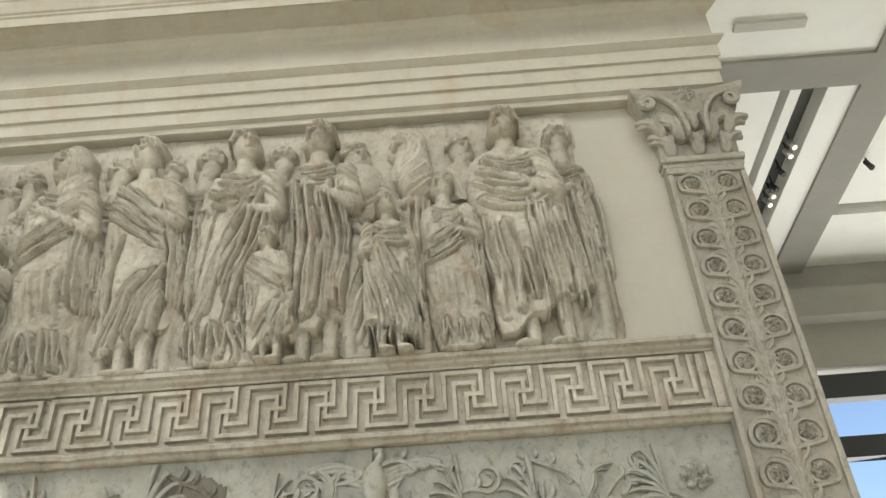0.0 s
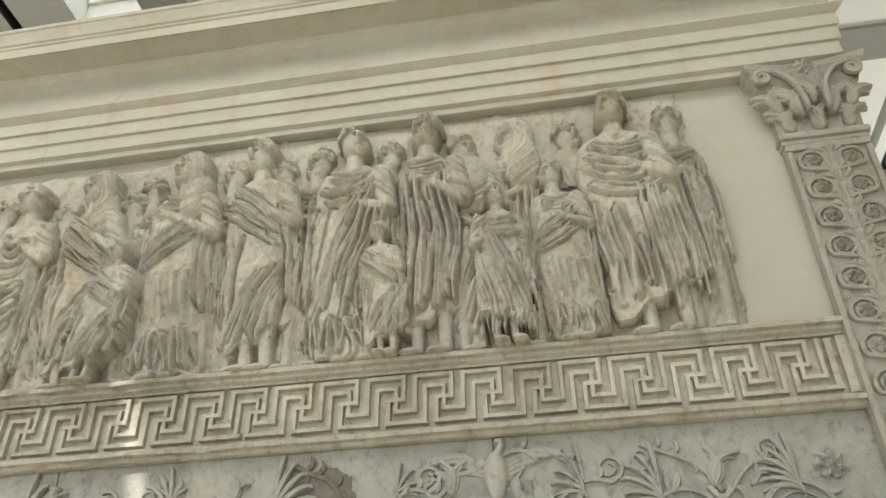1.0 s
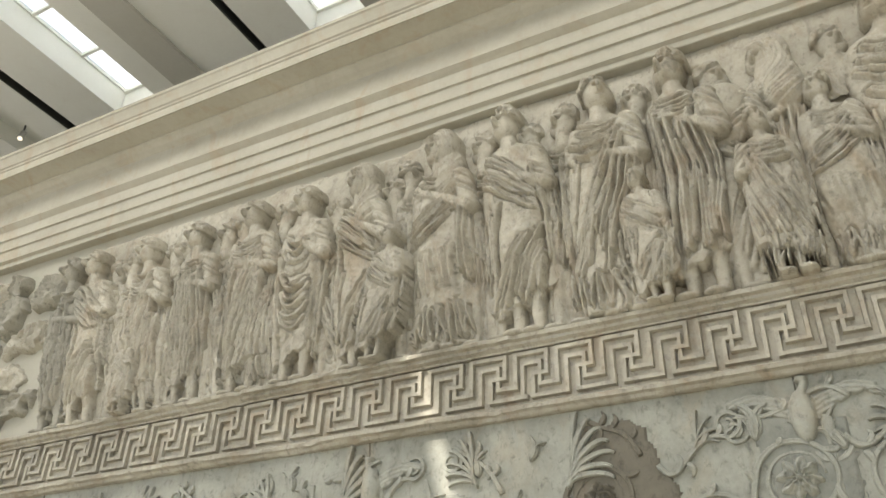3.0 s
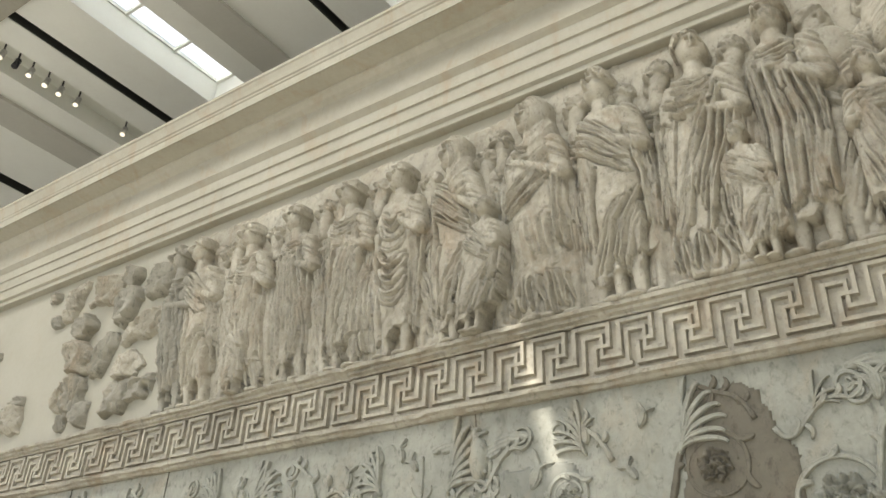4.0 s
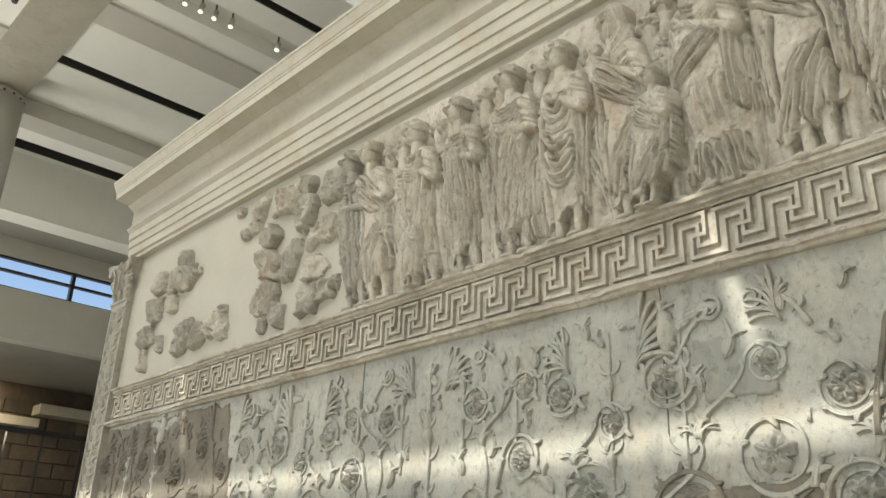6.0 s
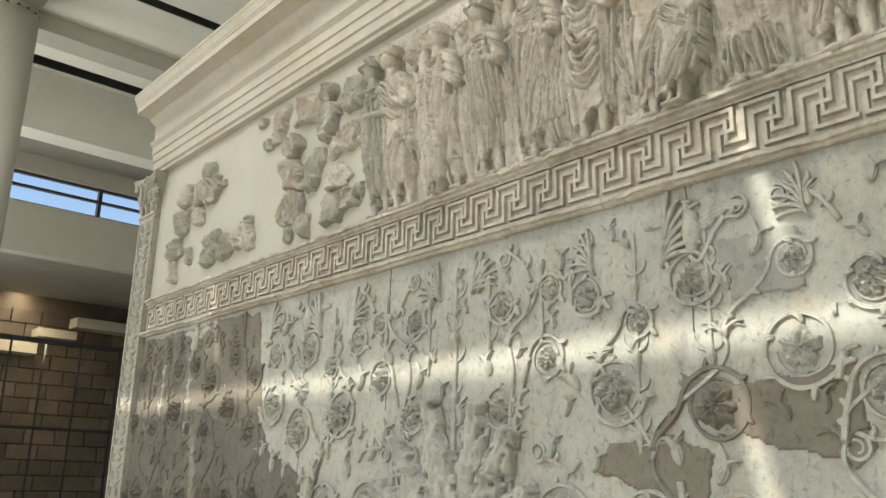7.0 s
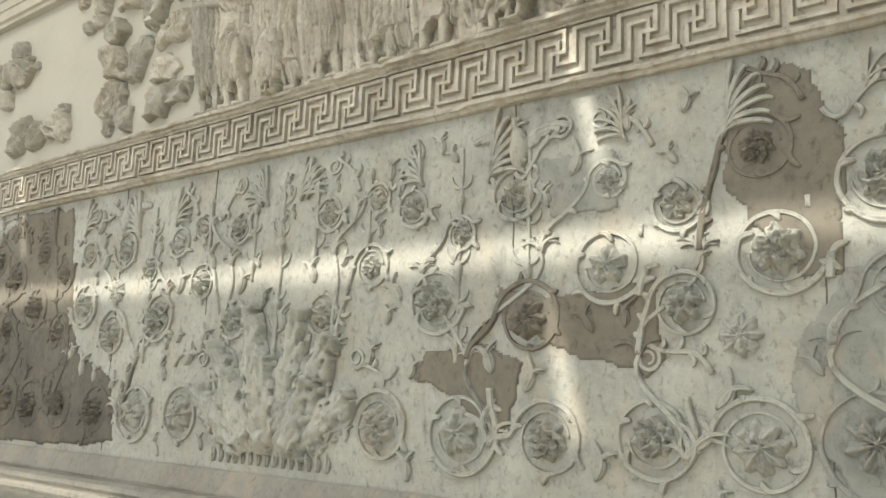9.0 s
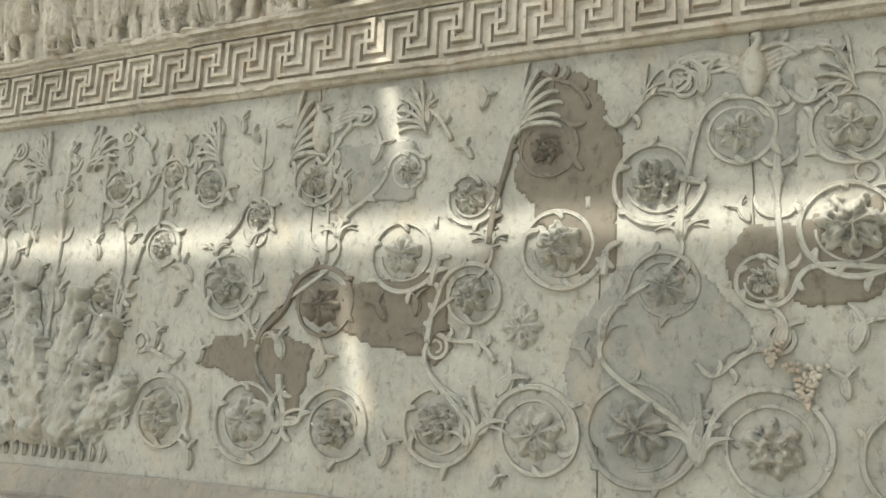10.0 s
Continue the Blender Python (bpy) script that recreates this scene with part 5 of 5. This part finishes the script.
for _ in range(2600):
    x, z = rr.uniform(IL + 0.15, IR - 0.15), rr.uniform(1.32, 3.08)
    s = rr.uniform(0.12, 0.24)
    if any((x - a) ** 2 + (z - b) ** 2 < (c + s * 0.34) ** 2 for a, b, c in taken) or abs(x - CX) < 0.5 and z < 2.0:
        continue
    taken.append((x, z, s * 0.5))
    if rr.random() < 0.04:
        placed("small_rosette", ROSES[made % len(ROSES)], x, z, s * 0.4, rr.uniform(0, 6), tone(x, z))
    else:
        leaf_fan(x, z - s * 0.4, s * 0.85, rr.uniform(-0.7, 0.7), 5, 1.0, 1200 + made, tone(x, z), "leaf_sprig", curl=0.5)
    made += 1
    if made > 105:
        break

def grapes(x, z, n, w, hgt, seed):
    r = random.Random(seed)
    bm = bmesh.new()
    for _i in range(n):
        t = r.random()
        bmesh.ops.create_icosphere(bm, subdivisions=1, radius=r.uniform(0.010, 0.014), matrix=Matrix.Translation((x + r.uniform(-1, 1) * w * (1 - t), -0.012 - 0.02 * (1 - abs(t - 0.4)), z - t * hgt)))
    part("grape_cluster", bm, MARBLE, scrolls, smooth=True)["kind"] = "stuff"
grapes(-0.94, 1.86, 55, 0.08, 0.16, 5)
grapes(-1.06, 1.94, 30, 0.05, 0.09, 6)

def swan(x, z, s, flip, seed):
    """A low-relief bird with spread wings."""
    X, Z = grid(-0.36, 0.36, -0.2, 0.22, 0.007)
    h = blob(X, Z, 0, -0.03, 0.06, 0.13, 0.04, 0.01)
    h = np.maximum(h, capsule(X, Z, 0, 0.05, 0.03 * flip, 0.13, 0.028, 0.018, 0.012))
    h = np.maximum(h, blob(X, Z, 0.02 * flip, 0.15, 0.03, 0.02, 0.02, 0.012))
    for sd in (-1, 1):
        a = (X * sd - 0.03)
        top = 0.04 + 0.07 * np.sin(np.clip(a / 0.3, 0, 1) * 2.4)
        wing = (a > 0) & (a < 0.31) & (Z < top) & (Z > top - 0.10 * np.clip(1.15 - a / 0.33, 0, 1) - 0.02 * fold(a * 16))
        h = np.maximum(h, np.where(wing, 0.005 + 0.008 * fold((Z - top) * 40 + a * 3), 0))
    ob = finish("swan_relief", relief_mesh("swan_relief", X, Z, h), PANEL, scrolls)
    ob.location = (x, 0, z)
    ob.scale = (s, 1, s)
swan(-1.10, 3.05, 0.85, 1, 1)
swan(-3.13, 2.98, 0.85, -1, 2)
swan(mirrored(-3.13), 2.98, 0.85, 1, 3)
swan(mirrored(-1.10), 3.05, 0.85, -1, 4)

# original darker pieces of marble set into the pale restored ground
for i, (m_, pts_) in enumerate(((MARBLE_BROWN, ((-2.10, 2.92), (-2.01, 3.10), (-1.85, 3.13), (-1.76, 3.07), (-1.62, 2.79), (-1.66, 2.24), (-1.79, 2.22), (-1.99, 2.48), (-2.12, 2.66))),
                                (MARBLE_BROWN, ((-3.76, 1.78), (-3.68, 1.93), (-3.30, 1.98), (-3.11, 1.87), (-3.16, 1.57), (-3.27, 1.56), (-3.60, 1.76))),
                                (MARBLE_BROWN, ((-3.24, 2.25), (-2.95, 2.19), (-2.40, 2.24), (-2.38, 1.92), (-2.47, 1.83), (-2.92, 1.96), (-3.20, 2.04))),
                                (SLATE, ((-1.66, 2.24), (-1.27, 2.21), (-1.19, 2.12), (-1.13, 1.93), (-1.27, 1.77), (-1.38, 1.52), (-1.48, 1.36), (-1.66, 1.37), (-1.83, 1.67), (-1.86, 1.88))),
                                (MARBLE_BROWN, ((-1.23, 2.27), (-1.12, 2.39), (-0.97, 2.38), (-0.66, 2.51), (-0.68, 2.12), (-0.90, 2.06), (-1.21, 2.14))),
                                (MARBLE_BROWN, ((-4.56, 1.76), (-4.29, 1.91), (-4.33, 2.06), (-4.42, 2.0), (-4.52, 1.50))),
                                (SLATE, ((-3.01, 2.90), (-2.60, 2.86), (-2.59, 2.60), (-2.95, 2.57))),
                                (SLATE, ((-1.31, 3.05), (-0.95, 3.01), (-0.96, 2.62), (-1.25, 2.66))),
                                (MARBLE_BROWN, ((-9.97, 3.16), (-8.9, 3.15), (-8.0, 3.17), (-7.45, 3.14), (-7.38, 2.87), (-7.25, 2.15), (-7.16, 1.98), (-7.45, 2.0), (-7.85, 1.8), (-8.0, 1.27), (-9.97, 1.26))),
                                (MARBLE_GREY, ((-9.96, 2.34), (-9.1, 2.28), (-8.6, 2.36), (-7.9, 2.20), (-7.24, 2.14), (-7.16, 1.99), (-6.62, 1.76), (-6.55, 1.31), (-7.2, 1.27), (-8.4, 1.24), (-9.96, 1.24))))):
    ragged_slab("marble_fragment", list(pts_), m_, scrolls, 0.012, 0.022, 600 + i, "darker original marble piece").location.y = 0.006 if m_ != MARBLE_GREY else 0.002

# ---- corner pilasters ----
def pilaster(x0, x1, capital_turn=1):
    p = new("pilaster")
    p.parent = altar
    p["label"] = "marble corner pilaster carved with paired scrolls under a leafy capital"
    w = x1 - x0
    boxes("shaft", MARBLE_MID, p, (x0, x1, -0.055, 0.33, ZB - 0.03, 4.66), bevel=0.006)
    for a, b in ((x0, x0 + 0.028), (x1 - 0.028, x1)):
        boxes("fillet", MARBLE_MID, p, (a, b, -0.075, -0.05, ZB + 0.02, 4.555), bevel=0.006)
    boxes("fillet", MARBLE_MID, p, (x0, x1, -0.075, -0.05, 4.56, 4.60), bevel=0.006)
    boxes("neck_moulding", MARBLE_MID, p, (x0 - 0.02, x1 + 0.02, -0.09, 0.35, 4.63, 4.67), bevel=0.012)
    boxes("neck_moulding", MARBLE_MID, p, (x0 - 0.01, x1 + 0.01, -0.075, 0.35, 4.60, 4.632), bevel=0.008)
    cx, z, i = (x0 + x1) / 2, 1.394, 0
    while z < 4.51:
        for s in (-1, 1):
            verts, faces = [], []
            sp = spiral_pts(cx + s * 0.088, z, 0.070, s, math.pi / 2 - s * 2.2, 1.5, 0.42)
            st = bez((cx, z - 0.11), (cx + s * 0.02, z - 0.05), (cx + s * 0.03, z - 0.07), sp[0], 8)[:-1]
            tube_into(verts, faces, st + sp, [0.010 * (1 + 0.3 * noise.noise((q * 0.4, z, s))) * (1.2 - 0.5 * q / (len(st) + len(sp))) for q in range(len(st) + len(sp))], 0.008, 1.5)
            for lift_ in (-0.03, 0.0, 0.03, 0.06, 0.09):
                lf = bez((cx, z - 0.02 - lift_), (cx + s * 0.03, z - lift_), (cx + s * 0.03, z + 0.05 - lift_), (cx + s * 0.055, z + 0.085 - lift_), 6)
                tube_into(verts, faces, lf, [0.006, 0.010, 0.013, 0.013, 0.010, 0.007, 0.003], 0.008)
            ob = leaf_fan(cx + s * 0.02, z + 0.045, 0.085, s * 0.9, 3, 0.9, 1700 + i, MARBLE_MID, "leaf_sprig", p, 0.5)
            ob.location = (0, -0.055, 0)
            ob = finish("scroll", mesh_of("scroll", verts, faces), MARBLE_MID, p)
            ob.location = (0, -0.055, 0)
        verts, faces = [], []
        tube_into(verts, faces, [(cx, z - 0.11 + q * 0.02) for q in range(12)], [0.010 + 0.014 * abs(math.sin(q * 0.9)) for q in range(12)], 0.008)
        ob = finish("stem", mesh_of("stem", verts, faces), MARBLE_MID, p)
        ob.location = (0, -0.055, 0)
        for s in (-1, 1):
            o = placed("rosette", ROSES[(i + (s > 0)) % len(ROSES)], cx + s * 0.088, z, 0.042, i, MARBLE_MID, p, 1.7)
            o.location.y = -0.055
        z += 0.172
        i += 1
    # capital: bell, leaves, corner volutes, abacus
    bm = bmesh.new()
    n = 10
    rings = []
    for q in range(n + 1):
        t = q / n
        fl = 0.005 + 0.085 * t ** 2.2
        rings.append([bm.verts.new(c) for c in ((x0 - fl, 0.34, 4.67 + 0.40 * t), (x0 - fl, -0.055 - fl * 0.9, 4.67 + 0.40 * t), (x1 + fl, -0.055 - fl * 0.9, 4.67 + 0.40 * t), (x1 + fl, 0.34, 4.67 + 0.40 * t))])
    for a, b in zip(rings, rings[1:]):
        for k in range(3):
            bm.faces.new((a[k], a[k + 1], b[k + 1], b[k]))
    bmesh.ops.recalc_face_normals(bm, faces=bm.faces)
    part("capital_bell", bm, MARBLE_MID, p)
    bm = bmesh.new()
    m = 14
    top = []
    for zz, grow in ((5.065, 0.085), (5.09, 0.10), (5.125, 0.105)):
        row = [bm.verts.new((x0 - grow, 0.35, zz))]
        for q in range(m + 1):
            t = q / m
            row.append(bm.verts.new((x0 - grow + (w + 2 * grow) * t, -0.055 - grow + 0.05 * math.sin(t * math.pi), zz)))
        row.append(bm.verts.new((x1 + grow, 0.35, zz)))
        top.append(row)
    for a, b in zip(top, top[1:]):
        for k in range(len(a) - 1):
            bm.faces.new((a[k], a[k + 1], b[k + 1], b[k]))
    bm.faces.new(top[-1])
    bm.faces.new(list(reversed(top[0])))
    bmesh.ops.recalc_face_normals(bm, faces=bm.faces)
    part("abacus", bm, MARBLE_MID, p)
    for i, (dx, z, size, turn, nn) in enumerate(((-0.14, 4.675, 0.19, -0.15, 5), (0.14, 4.675, 0.19, 0.15, 5), (0.0, 4.675, 0.20, 0, 5), (-0.075, 4.77, 0.24, -0.2, 4), (0.075, 4.77, 0.24, 0.2, 4), (0.0, 4.84, 0.18, 0, 4), (-0.17, 4.80, 0.19, -0.35, 4), (0.17, 4.80, 0.19, 0.35, 4))):
        ob = leaf_fan(cx + dx, z, size, turn, 5, 0.55, 700 + i, MARBLE_MID, "capital_leaf", p, 0.5)
        ob.location.y = -0.058 - 0.016 * (z > 4.75) - 0.012 * (z > 4.83)
    for s in (-1, 1):
        verts, faces = [], []
        sp = spiral_pts(cx + s * 0.225, 5.02, 0.046, -s, math.pi / 2, 1.9, 0.2)
        st = bez((cx + s * 0.05, 4.76), (cx + s * 0.05, 4.95), (cx + s * 0.10, 5.06), sp[0], 12)[:-1]
        tube_into(verts, faces, st + sp, [0.013] * (len(st)) + [0.014 * (1 - 0.5 * q / len(sp)) for q in range(len(sp))], 0.012)
        o = finish("volute", mesh_of("volute", verts, faces), MARBLE_MID, p)
        o.location.y = -0.135
        o = placed("rosette", ROSES[4], cx + s * 0.225, 5.02, 0.022, 0, MARBLE_MID, p)
        o.location.y = -0.13
    o = placed("rosette", ROSES[1], cx, 5.08, 0.05, 0, MARBLE_MID, p)
    o.location.y = -0.125
pilaster(IR, XR)
pilaster(XL, IL)
# ---- trees outside the north glazing ----
def tree(x, y, tall, seed):
    t = empty("tree", "leafy green tree outside the strip windows", "tree", "trees outside", at=(x, y, -0.25))
    r = random.Random(seed)
    bm = bmesh.new()
    cyl(bm, (0, 0, 0), (0.1, 0.1, tall * 0.6), 0.28, 0.12)
    tips = []
    for _ in range(9):
        a, z = r.uniform(0, 6.28), r.uniform(0.4, 0.62) * tall
        q = Vector((math.cos(a) * r.uniform(1, 2.4), math.sin(a) * r.uniform(1, 2.4), z + r.uniform(1.0, 3.6)))
        cyl(bm, (0.06, 0.06, z), q, 0.09, 0.025, 7)
        tips.append(q)
    part("trunk", bm, BARK, t)
    verts, faces = [], []
    for q in tips:
        for _ in range(260):
            c = q + Vector((r.gauss(0, 0.75), r.gauss(0, 0.75), r.gauss(0, 0.6)))
            d = Vector((r.uniform(-1, 1), r.uniform(-1, 1), r.uniform(-1, 1))).normalized() * r.uniform(0.09, 0.16)
            e = d.cross(Vector((r.uniform(-1, 1), r.uniform(-1, 1), 0.3))).normalized() * d.length * 0.5
            n = len(verts)
            verts.extend([tuple(c - d), tuple(c + e), tuple(c + d), tuple(c - e)])
            faces.append((n, n + 1, n + 2, n + 3))
    me = bpy.data.meshes.new("crown")
    me.from_pydata(verts, [], faces)
    finish("crown", me, LEAFMAT, t)["kind"] = "stuff"
tree(12.6, 25.0, 11.0, 1)
tree(17.5, 27.0, 10.0, 2)
